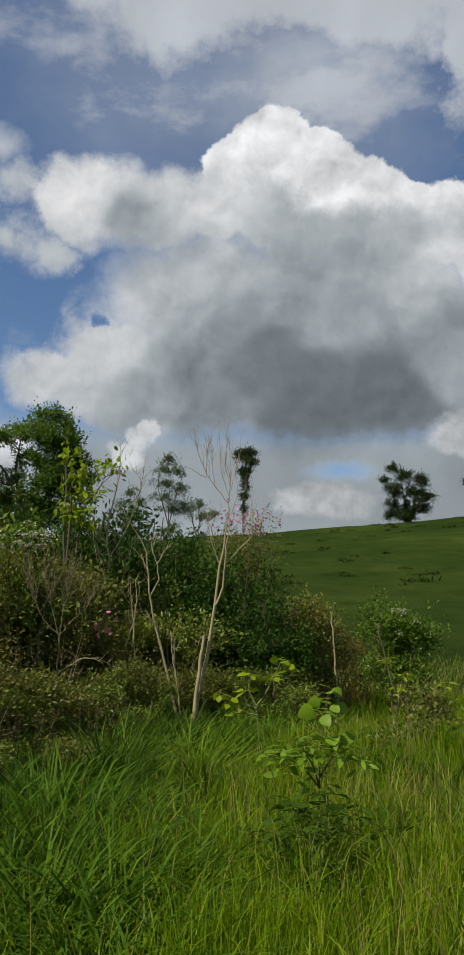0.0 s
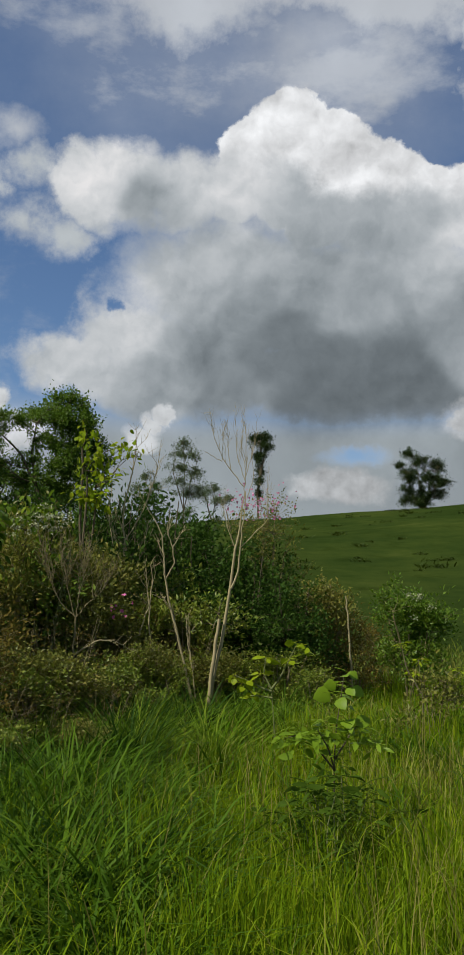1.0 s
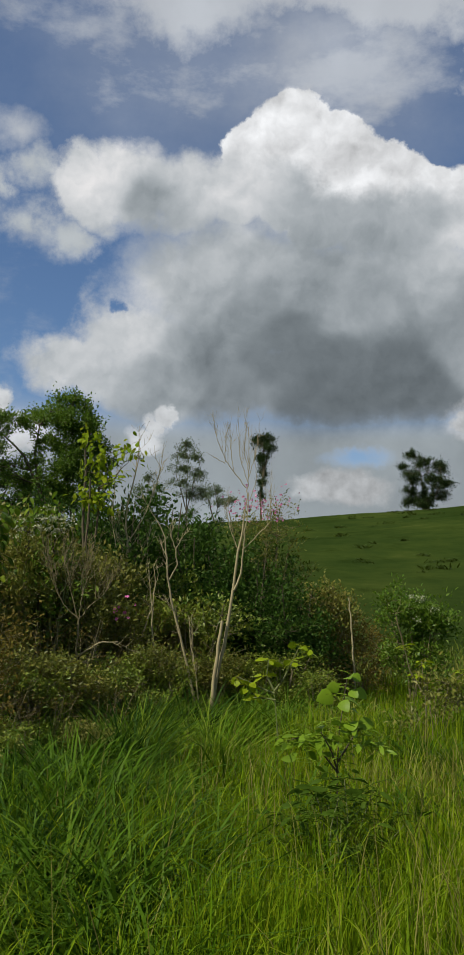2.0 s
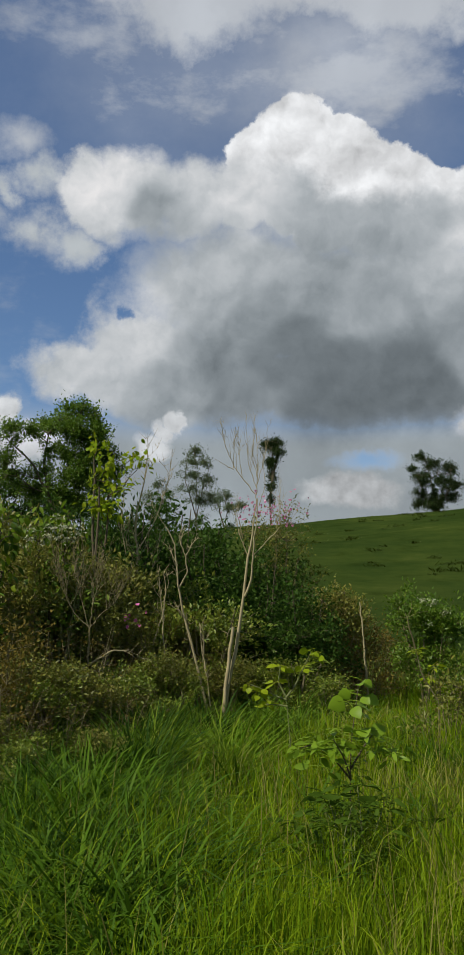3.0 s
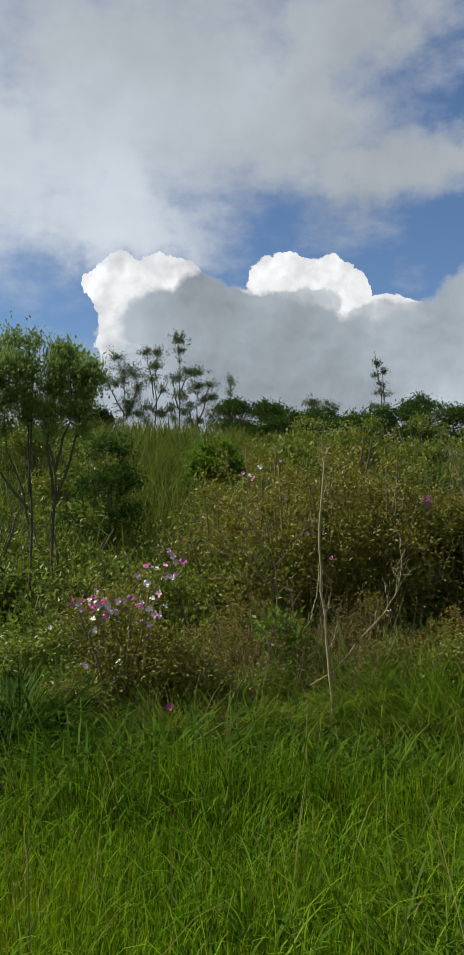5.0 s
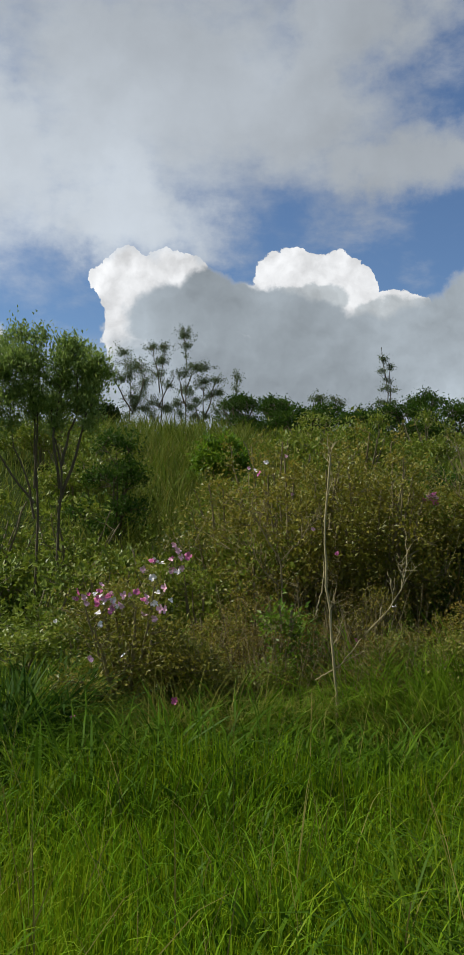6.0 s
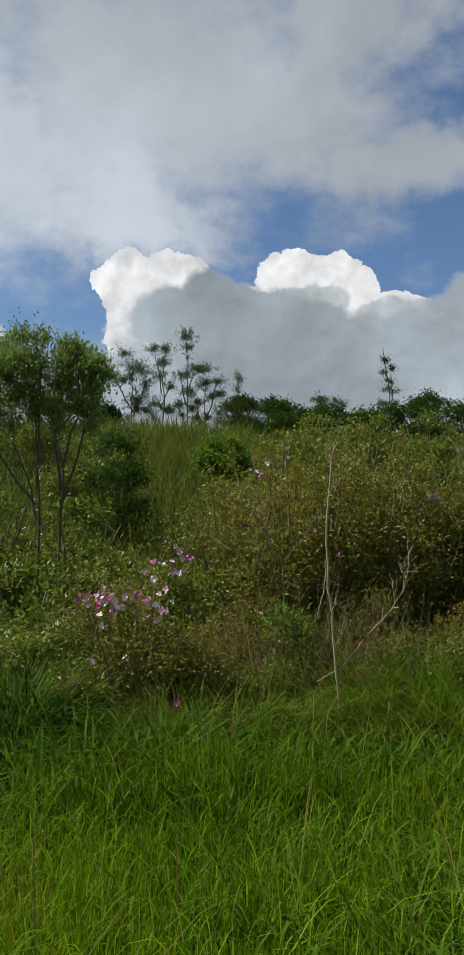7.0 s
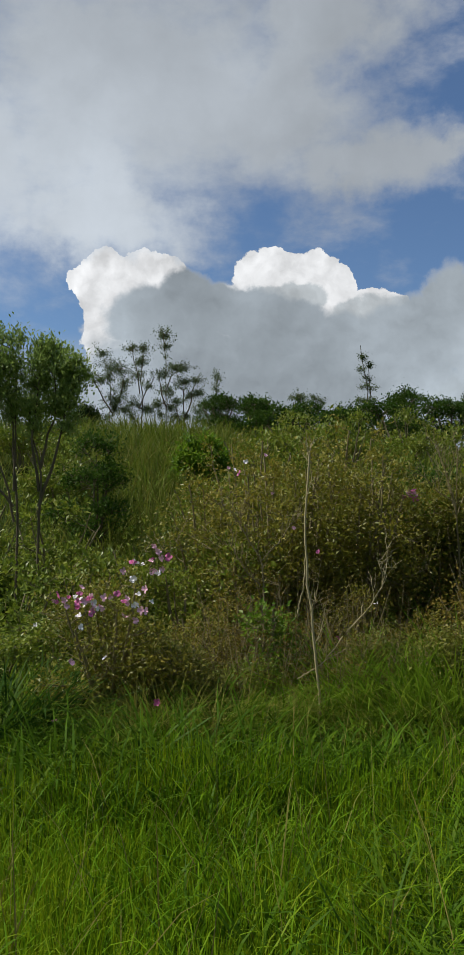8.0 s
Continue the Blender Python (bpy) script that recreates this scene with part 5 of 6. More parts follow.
# ---- dead wood ----
def bare(name, label, lines, radii, seed, wood=M_BARK_PALE, twigs=(), twig_r=0.004, loc=None, group=""):
    """Bare dead wood: lines of points (azimuth, elevation, distance), twigs: (line, count, length, spread)."""
    rs = np.random.default_rng(seed)
    pts = [np.array([aim(*q) for q in ln]) for ln in lines]
    foot = loc or Vector(pts[0][0])
    ob = thing(name, label, "dead tree", foot, group)
    f = np.array(foot)
    for i, (ln, r) in enumerate(zip(pts, radii)):
        k = len(ln)
        m = 16
        fine = np.stack([np.interp(np.linspace(0, k - 1, m), np.arange(k), ln[:, c]) for c in range(3)], 1) - f
        fine[1:-1] += rs.normal(0, 0.004, (m - 2, 3))
        rad = np.linspace(r[0], r[1], m) * rs.uniform(0.95, 1.06, m)
        g = Mesher()
        tubes(g, fine[None], rad[None], 8)
        part("trunk" if i == 0 else "branch", g, wood, ob)
    for line, count, length, spread in twigs:
        ln = pts[line] - f
        k = len(ln)
        t = rs.uniform(0.35, 1.0, count) * (k - 1)
        a = np.stack([np.interp(t, np.arange(k), ln[:, c]) for c in range(3)], 1)
        way = unit(ln[-1] - ln[-2])[None] * 1.0 + rs.normal(0, spread, (count, 3)) + np.array([0, 0, 0.35])
        e = a + unit(way) * length * rs.uniform(0.4, 1.1, (count, 1))
        tw = bent(rs, a, e, 6, 0.06, 0.04)
        g = Mesher()
        tubes(g, tw, np.linspace(1, 0.3, 6)[None] * twig_r * 1.6 * rs.uniform(0.7, 1.2, (count, 1)), 4)
        a2 = tw[rs.integers(0, count, count * 3), rs.integers(2, 5, count * 3)]
        e2 = a2 + unit(np.repeat(way, 3, 0) + rs.normal(0, 0.6, (count * 3, 3))) * length * rs.uniform(0.2, 0.55, (count * 3, 1))
        tubes(g, bent(rs, a2, e2, 4, 0.05), np.linspace(1, 0.35, 4)[None] * twig_r * np.ones((count * 3, 1)), 3)
        tagged(part("twig_work", g, wood, ob), kind="stuff")
    return ob


D = 10.5
bare("dead_tree", "bare pale dead tree with forked trunk and thin upright twigs", [
    [(2.42, -8.4, D), (2.36, -6.6, D), (2.09, -4.8, D), (1.66, -3.1, D), (1.31, -0.95, D), (1.03, 1.10, D), (0.74, 3.06, D), (0.5, 4.40, D), (0.35, 5.40, D), (0.34, 5.64, D)],
    [(1.02, 0.52, D - 0.03), (0.54, 1.72, D - 0.03), (0.44, 3.06, D - 0.03), (0.33, 4.42, D - 0.03), (0.15, 5.6, D - 0.03), (0.1, 7.0, D - 0.03)],
    [(2.5, -8.4, D - 0.06), (2.39, -6.6, D - 0.06), (2.23, -4.9, D - 0.06), (1.99, -3.0, D - 0.06), (1.78, -1.48, D - 0.06)],
    [(0.34, 5.64, D), (0.17, 6.86, D), (0.12, 7.77, D), (0.08, 9.12, D), (0.11, 10.62, D), (0.19, 11.67, D)],
    [(0.23, 7.29, D), (1.12, 8.37, D), (1.74, 9.34, D), (2.27, 10.61, D), (2.43, 11.65, D)],
    [(1.69, 9.04, D), (1.65, 10.47, D), (1.54, 11.78, D)],
    [(0.16, 7.71, D), (0.67, 9.27, D), (0.83, 11.67, D)],
    [(1.15, 8.37, D), (1.31, 9.87, D), (1.36, 11.21, D)],
    [(0.13, 7.93, D), (-0.29, 9.28, D), (-0.69, 10.93, D)],
    [(1.69, 8.94, D), (2.40, 9.34, D), (2.97, 9.67, D)],
    [(0.09, 8.38, D), (0.42, 9.87, D), (0.26, 11.52, D)],
    [(0.50, 3.17, D), (-0.42, 4.04, D), (-1.36, 4.98, D), (-1.41, 6.17, D), (-1.36, 7.18, D)],
    [(0.76, 3.13, D), (1.33, 4.58, D), (1.66, 6.15, D)],
    [(-0.01, 6.51, D), (-0.44, 7.93, D), (-0.29, 9.43, D)]],
    [(0.028, 0.008), (0.014, 0.005), (0.028, 0.019)] + [(0.0062, 0.0018)] * 2 + [(0.0045, 0.0016)] * 6 + [(0.0075, 0.002)] * 2 + [(0.0048, 0.0016)], 141,
    twigs=[(3, 9, 0.26, 0.22), (4, 9, 0.26, 0.24), (5, 7, 0.22, 0.22), (6, 8, 0.26, 0.22), (7, 6, 0.22, 0.22), (8, 8, 0.26, 0.22), (10, 7, 0.26, 0.22), (11, 8, 0.35, 0.3), (12, 7, 0.35, 0.3)], twig_r=0.0015)
D = 10.7
bare("dead_tree", "thin leaning pale dead tree with a wavy fork", [
    [(3.5, -8.2, D), (3.54, -6.6, D), (3.93, -4.8, D), (4.41, -3.0, D), (5.04, -0.7, D), (5.37, 0.93, D), (5.55, 2.4, D), (5.66, 4.06, D), (6.28, 5.2, D)],
    [(5.33, 1.15, D), (4.79, 2.12, D), (4.92, 3.02, D), (5.28, 4.06, D), (4.95, 5.2, D)],
    [(3.2, -8.0, D), (3.32, -6.2, D), (3.57, -4.3, D), (3.89, -2.7, D), (3.99, -1.2, D)]],
    [(0.020, 0.006), (0.010, 0.004), (0.010, 0.004)], 142, twigs=[(0, 9, 0.4, 0.4), (1, 6, 0.3, 0.4), (2, 6, 0.25, 0.4)], twig_r=0.0028)
bare("dead_sapling", "crossing thin pale dead stems at the thicket's edge", [
    [(6.3, -6.5, D), (6.3, -4.3, D), (6.35, -2.2, D), (6.42, -0.7, D), (6.6, 0.8, D), (6.68, 1.8, D)], [(7.5, -4.2, D - 0.05), (7.35, -3.3, D - 0.05), (6.86, -2.0, D - 0.05), (6.42, -0.8, D - 0.05), (6.19, 0.8, D - 0.05), (6.36, 2.0, D - 0.05)]],
    [(0.012, 0.005), (0.012, 0.004)], 148, twigs=[(0, 6, 0.25, 0.4), (1, 6, 0.25, 0.4)], twig_r=0.0025)
D = 12.0
bare("dead_tree", "pale bare sapling with many fine crooked twigs", [
    [(8.7, -5.0, D), (8.5, -0.3, D), (8.31, 0.7, D), (8.14, 2.4, D), (8.1, 3.4, D), (8.29, 4.6, D), (8.2, 6.2, D), (7.7, 8.0, D), (7.5, 10.0, D)],
    [(8.1, 3.6, D), (7.2, 5.0, D), (6.5, 6.8, D), (6.0, 8.6, D)], [(8.2, 2.0, D), (8.9, 3.4, D), (9.2, 5.2, D), (9.0, 7.4, D)], [(8.2, 1.0, D), (7.4, 1.8, D), (6.9, 3.0, D), (6.6, 4.6, D)]],
    [(0.026, 0.005), (0.010, 0.003), (0.010, 0.003), (0.008, 0.003)], 143, twigs=[(0, 18, 0.5, 0.5), (1, 12, 0.4, 0.5), (2, 10, 0.4, 0.5), (3, 8, 0.3, 0.5)], twig_r=0.003)
D = 9.2
bare("dead_shrub", "grey dead shrub with a fan of bare twigs", [
    [(11.05, -8.5, D), (11.09, -5.8, D), (11.21, -3.7, D), (11.15, -1.47, D)], [(11.15, -1.47, D), (12.13, -0.5, D), (12.83, 0.97, D), (13.2, 2.4, D)], [(11.15, -1.47, D), (11.67, 0.16, D), (11.87, 1.48, D), (12.24, 2.8, D)],
    [(11.15, -1.47, D), (11.0, -0.16, D), (10.72, 1.16, D), (10.6, 2.5, D)], [(11.15, -1.47, D), (10.34, -0.48, D), (9.54, 0.18, D), (9.06, 1.01, D)]],
    [(0.014, 0.009), (0.006, 0.002), (0.006, 0.002), (0.006, 0.002), (0.006, 0.002)], 144, wood=M_TWIG, twigs=[(1, 16, 0.45, 0.35), (2, 16, 0.45, 0.35), (3, 16, 0.45, 0.35), (4, 14, 0.35, 0.35)], twig_r=0.0021)
bare("fallen_branch", "long pale fallen branch lying across the brush", [[(12.9, -5.4, D), (12.7, -4.76, D), (11.36, -3.9, D), (9.77, -2.93, D), (8.6, -2.9, D)]], [(0.014, 0.006)], 149, twigs=[(0, 5, 0.3, 0.4)], twig_r=0.003)
D = 6.3
bare("dead_tree", "slim pale dead stem standing in the scrub", [
    [(29.9, -14.6, D), (29.93, -11.89, D), (29.93, -11.06, D), (30.05, -9.4, D), (30.26, -7.25, D), (30.41, -5.54, D), (30.65, -3.13, D), (30.81, -1.13, D), (30.77, 1.12, D), (30.53, 4.03, D), (30.48, 5.6, D)],
    [(31.35, -5.2, D), (31.26, -4.55, D), (30.91, -2.8, D), (30.83, -1.4, D)], [(29.91, -8.4, D), (28.41, -6.2, D), (27.0, -4.6, D), (26.3, -3.2, D), (26.0, -2.0, D)], [(31.41, -9.2, D), (30.35, -8.6, D), (29.11, -7.7, D), (28.41, -7.3, D)],
    [(30.5, 5.4, D), (30.65, 6.2, D), (30.7, 7.0, D)]],
    [(0.0115, 0.007), (0.006, 0.004), (0.005, 0.003), (0.005, 0.003), (0.005, 0.002)], 145, wood=M_BARK_PALE, twigs=[(0, 6, 0.25, 0.5), (2, 6, 0.3, 0.4)], twig_r=0.0025)
D = 7.7
bare("dead_shrub", "bare forked twigs rising from the scrub", [
    [(33.5, -8.0, D), (33.6, -3.7, D), (33.71, -1.55, D), (35.1, 0.6, D), (35.3, 1.2, D)], [(33.71, -1.55, D), (32.37, -0.08, D), (31.65, 1.0, D)], [(33.8, -3.2, D), (34.9, -2.1, D), (36.0, -0.1, D)]],
    [(0.010, 0.004), (0.007, 0.003), (0.007, 0.003)], 150, wood=M_TWIG, twigs=[(0, 8, 0.3, 0.4), (1, 6, 0.25, 0.4), (2, 6, 0.25, 0.4)], twig_r=0.0024)
D = 6.9
bare("dead_shrub", "leaning pale dry stems among brown scrub", [
    [(20.9, -12.6, D), (20.6, -9.5, D), (20.2, -6.6, D), (19.4, -4.0, D), (18.7, -2.0, D), (18.0, 0.6, D), (17.8, 2.6, D)], [(20.0, -6.0, D), (19.8, -3.0, D), (19.7, 0.0, D), (19.9, 2.6, D)], [(21.2, -12.0, D), (21.0, -9.0, D), (20.9, -5.0, D), (20.0, -1.6, D), (19.2, 1.2, D)]],
    [(0.012, 0.004), (0.007, 0.003), (0.007, 0.003)], 146, wood=M_BARK_PALE, twigs=[(0, 8, 0.4, 0.4), (1, 6, 0.3, 0.4)], twig_r=0.0026)
D = 9.0
bare("dead_shrub", "grey leafless shrub before dark bushes", [
    [(21.6, -4.0, D), (21.7, 0.4, D), (21.9, 2.4, D), (22.4, 4.4, D), (22.9, 6.0, D)], [(21.8, 1.2, D), (21.2, 2.8, D), (20.8, 4.4, D), (20.6, 6.0, D)], [(21.9, 2.2, D), (22.9, 3.0, D), (23.6, 3.9, D)], [(21.8, 1.6, D), (21.7, 3.6, D), (21.6, 5.6, D)]],
    [(0.013, 0.004), (0.008, 0.003), (0.007, 0.002), (0.007, 0.002)], 151, wood=M_TWIG, twigs=[(0, 14, 0.35, 0.4), (1, 12, 0.35, 0.4), (2, 8, 0.3, 0.4), (3, 10, 0.3, 0.4)], twig_r=0.0022)
D = 12.2
bare("dead_tree", "single pale dead stick beside the brown shrub", [[(-6.9, -6.0, D), (-6.75, -3.0, D), (-6.65, -1.2, D), (-6.5, 0.1, D)]], [(0.017, 0.008)], 147)


# ---- flowering shrubs ----
def flower_mesh(name, petals, size, material, seed):
    """An open five-petalled flower facing +z."""
    rs = np.random.default_rng(seed)
    g = Mesher()
    for i in range(petals):
        a = i * 2 * math.pi / petals + rs.normal(0, 0.16)
        lift, grow = rs.uniform(-0.6, 2.6), rs.uniform(0.75, 1.1)
        c, s = math.cos(a), math.sin(a)
        rows = []
        for t, w, z in ((0.05, 0.08, 0.0), (0.45, 0.38, 0.10), (0.82, 0.40, 0.10), (1.0, 0.20, 0.04)):
            for sg in (-1, 1):
                rows.append((size * 0.5 * grow * (t * c - sg * w * s), size * 0.5 * grow * (t * s + sg * w * c), size * (z + 0.22 * lift * t * t)))
        g.add(rows, [(0, 1, 3, 2), (2, 3, 5, 4), (4, 5, 7, 6)])
    return g.mesh(name, material)


FLOWERS = [[flower_mesh("flower", 5, 0.055, m, i + 10 * j) for j in range(3)] for i, m in enumerate((M_PINK, M_ROSE, M_WHITE, M_DUSTY))]
FLOWER_NAMES = ("pale pink flower", "magenta flower", "white flower", "dusty rose flower")


def put_flowers(ob, rs, places, mixin, size=1.0, face=(0, -1, 0.5)):
    """Single flowers on a shrub, each a part, turned roughly outwards."""
    base = ob.matrix_basis.inverted()
    for p in places:
        i = int(rs.choice(len(mixin), p=mixin))
        f = new("flower", FLOWERS[i][int(rs.integers(0, 3))])
        f.parent = ob
        out = Vector(face) + Vector(rs.normal(0, 0.55, 3))
        s = size * rs.uniform(0.65, 1.25)
        f.matrix_basis = base @ Matrix.LocRotScale(Vector(p), out.to_track_quat("Z", "Y"), (s, s, s))
        tagged(f, FLOWER_NAMES[i])


rs = np.random.default_rng(201)
fl = shrub("flowering_shrub", "pink and white flowering shrub with small olive leaves", 43.6, 6.7, 1.42, 1.4, 202, stems=10, tips=360, per_tip=20, leaf=(0.04, 0.02), scatter=0.08, green=M_OLIVE, wood=M_TWIG, low=0.3)
FACE = (math.sin(radians(43)), -math.cos(radians(43)), 0.5)
spots = [aim(a, e, 5.95) for a, e in zip(np.r_[rs.normal(45.5, 0.85, 28), rs.normal(42.1, 0.5, 14), rs.normal(41.0, 0.7, 14)], np.r_[rs.normal(-4.5, 0.55, 28), rs.normal(-4.6, 0.7, 14), rs.normal(-1.6, 0.5, 14)])]
put_flowers(fl, rs, spots, (0.5, 0.22, 0.28), 0.9, FACE)
put_flowers(fl, rs, [aim(a, e, 5.9) for a, e in ((46.2, -8.0), (44.0, -7.8), (40.6, -10.6), (47.2, -11.6), (48.4, -5.6))], (0.2, 0.2, 0.6), 0.9, FACE)

pk = shrub("flowering_shrub", "bush topped with deep pink blossom in the thicket", -1.0, 13.6, 3.3, 1.7, 205, stems=6, tips=240, per_tip=9, leaf=(0.05, 0.026), scatter=0.06, green=M_KHAKI, wood=M_TWIG, low=0.5, twig_r=0.003)
put_flowers(pk, rs, [aim(a, e, 13.0) for a, e in zip(rs.normal(-0.5, 1.05, 110), rs.normal(6.2, 0.55, 110))], (0.05, 0.2, 0.0, 0.75), 0.7, (0, -1, 0.5))
pk2 = shrub("flowering_shrub", "low half-bare shrub with a few magenta flowers", 8.4, 10.8, 1.55, 1.0, 206, stems=7, tips=110, per_tip=10, leaf=(0.05, 0.025), scatter=0.08, green=M_OLIVE, wood=M_TWIG)
put_flowers(pk2, rs, [aim(a, e, 10.2) for a, e in zip(rs.normal(8.6, 0.5, 9), rs.normal(-0.9, 0.35, 9))], (0.15, 0.85, 0.0), 0.9, (0, -1, 0.5))
pk3 = shrub("flowering_shrub", "green bush with a cluster of salmon-pink flowers", 24.2, 9.4, 2.15, 1.2, 207, stems=6, tips=200, per_tip=18, leaf=(0.06, 0.03), scatter=0.08, green=M_GREEN, wood=M_BARK)
put_flowers(pk3, rs, [aim(a, e, 8.9) for a, e in zip(rs.normal(24.2, 0.35, 9), rs.normal(2.8, 0.18, 9))], (0.6, 0.4, 0.0), 1.1, (0.4, -1, 0.5))
put_flowers(o, rs, [aim(a, e, 7.9) for a, e in ((35.5, 4.4), (35.2, 4.2), (34.8, 5.0), (33.4, 5.4), (33.0, 2.9), (35.9, 4.6), (30.0, -1.0), (26.6, -4.4), (28.9, -6.6), (31.6, 0.6))], (0.5, 0.3, 0.2), 0.8, (0.5, -1, 0.4))


# ---- saplings in the meadow ----
def sapling(name, label, loc, stems, whorls, green, seed, leaf, wood=M_GREENSTEM, stem_r=(0.010, 0.004), droop=0.3, group="", slim=None, slim_below=0.0):
    """A sapling whose large leaves are separate parts. whorls: places (relative) and number of leaves."""
    rs = np.random.default_rng(seed)
    ob = thing(name, label, "sapling", loc, group)
    for ln in stems:
        g = Mesher()
        ln = np.array(ln, float)
        k = len(ln)
        fine = np.stack([np.interp(np.linspace(0, k - 1, 8), np.arange(k), ln[:, c]) for c in range(3)], 1)
        tubes(g, fine[None], np.linspace(stem_r[0], stem_r[1], 8)[None], 6)
        part("stem", g, wood, ob)
    kinds = []
    for size in (leaf, slim or leaf):
        for i in range(5):
            g = Mesher()
            add_leaves(g, rs, np.zeros((1, 3)), np.array([[1.0, 0, 0]]), size[0], size[1], broad=True)
            tubes(g, np.array([[(-0.11, 0, -0.02), (-0.05, 0, 0.0), (0.0, 0, 0)]]), np.array([[0.003, 0.0025, 0.002]]), 4)
            kinds.append(g.mesh("leaf", green))
    for x, y, z, n, spread in whorls:
        for i in range(n):
            a = i * 2.4 + rs.uniform(-0.4, 0.4)
            f = new("leaf", kinds[int(rs.integers(0, 5)) + (5 if z < slim_below else 0)])
            f.parent = ob
            tilt = rs.uniform(-0.2, droop + 0.4)
            r = spread * rs.uniform(0.3, 0.7)
            s = rs.uniform(0.65, 1.15)
            f.matrix_basis = Matrix.Translation((x + r * math.cos(a), y + r * math.sin(a), z + rs.normal(0, spread * 0.35))) @ Euler((rs.normal(0, 0.4), tilt, a)).to_matrix().to_4x4() @ Matrix.Diagonal((s, s, s, 1))
    return ob


p = spot(-5.7, 5.4)
sapling("sapling", "fresh green broad-leaved sapling standing in tall grass", p,
        [[(0, 0, -0.05), (-0.01, 0, 0.4), (0.0, 0, 0.75), (0.06, 0, 1.12)], [(0, 0, 0.55), (-0.12, 0, 0.70), (-0.22, 0, 0.76), (-0.30, 0.0, 0.74)], [(0, 0, 0.62), (0.1, 0, 0.78), (0.18, 0, 0.86)], [(0, 0, 0.55), (-0.05, -0.1, 0.7), (-0.12, -0.2, 0.82)]],
        [(0.07, 0, 1.11, 3, 0.05), (0.05, 0, 1.03, 3, 0.08), (0.0, 0, 0.96, 3, 0.09), (0.06, 0, 0.88, 4, 0.10), (-0.04, 0, 0.84, 9, 0.10), (-0.1, -0.1, 0.80, 10, 0.08), (0.12, 0, 0.82, 8, 0.09), (-0.14, 0, 0.76, 11, 0.10), (-0.24, 0, 0.77, 10, 0.08), (-0.31, 0, 0.73, 9, 0.08),
         (-0.02, 0, 0.74, 11, 0.11), (0.14, 0, 0.74, 9, 0.10), (0.24, 0, 0.70, 8, 0.09), (0.02, 0, 0.64, 8, 0.10), (-0.2, -0.1, 0.66, 6, 0.1)],
        M_YOUNG, 301, (0.10, 0.092), wood=M_BARK_DARK, stem_r=(0.007, 0.003), slim=(0.11, 0.036), slim_below=0.86, droop=0.15)
q = spot(-5.1, 5.1)
weed = sapling("weed", "leafy weed at the foot of the sapling, dark in place of shade", q,
        [[(0, 0, -0.05), (-0.05, 0, 0.3), (-0.12, 0, 0.5)], [(0.02, 0, -0.05), (0.1, 0, 0.3), (0.2, 0, 0.46)], [(0, 0.02, -0.05), (0, 0.05, 0.4), (0.02, 0, 0.58)], [(-0.02, 0, -0.05), (-0.2, -0.05, 0.25), (-0.30, -0.05, 0.36)]],
        [(-0.12, 0, 0.50, 7, 0.08), (0.2, 0, 0.46, 7, 0.08), (0.0, 0, 0.58, 8, 0.09), (-0.28, -0.05, 0.38, 6, 0.08), (0.05, -0.1, 0.46, 9, 0.13), (0.26, 0, 0.34, 6, 0.1), (-0.05, -0.15, 0.36, 8, 0.12), (-0.16, -0.1, 0.3, 6, 0.12), (0.15, -0.15, 0.32, 6, 0.12)],
        M_WEED, 302, (0.095, 0.034), stem_r=(0.005, 0.0025), group="dark weeds")
# more of the weed: its dark leaves stand in for the shade under the sapling
for a, d, size, turn in ((-5.7, 4.7, 1.0, 80), (-6.3, 5.0, 1.05, 170), (-4.3, 4.9, 0.95, 250)):
    again(weed, a, d, size, turn)
p = spot(-1.85, 8.0)
sapling("sapling", "thin sapling with lime-yellow leaves at the meadow edge", p,
        [[(0, 0, -0.05), (0, 0, 0.4), (-0.03, 0, 0.78)], [(-0.03, 0, 0.76), (-0.14, 0, 0.8), (-0.26, 0, 0.86), (-0.36, 0, 0.9)], [(-0.03, 0, 0.78), (0.06, 0, 0.9), (0.12, 0, 1.02), (0.2, 0, 1.18)], [(-0.03, 0, 0.78), (-0.1, 0, 0.92), (-0.08, 0, 1.06)], [(-0.02, 0, 0.7), (-0.12, 0, 0.72), (-0.22, 0, 0.72)]],
        [(-0.36, 0, 0.88, 6, 0.05), (-0.28, 0, 0.82, 6, 0.06), (-0.2, 0, 0.72, 5, 0.05), (-0.08, 0, 1.05, 6, 0.05), (-0.13, 0, 0.92, 5, 0.05), (0.13, 0, 1.04, 5, 0.05), (0.2, 0, 1.18, 6, 0.05), (0.26, 0, 1.12, 4, 0.05)],
        M_LIME, 303, (0.10, 0.07), wood=M_GREENSTEM, stem_r=(0.011, 0.004), droop=0.7)
p = spot(-11.2, 9.6)
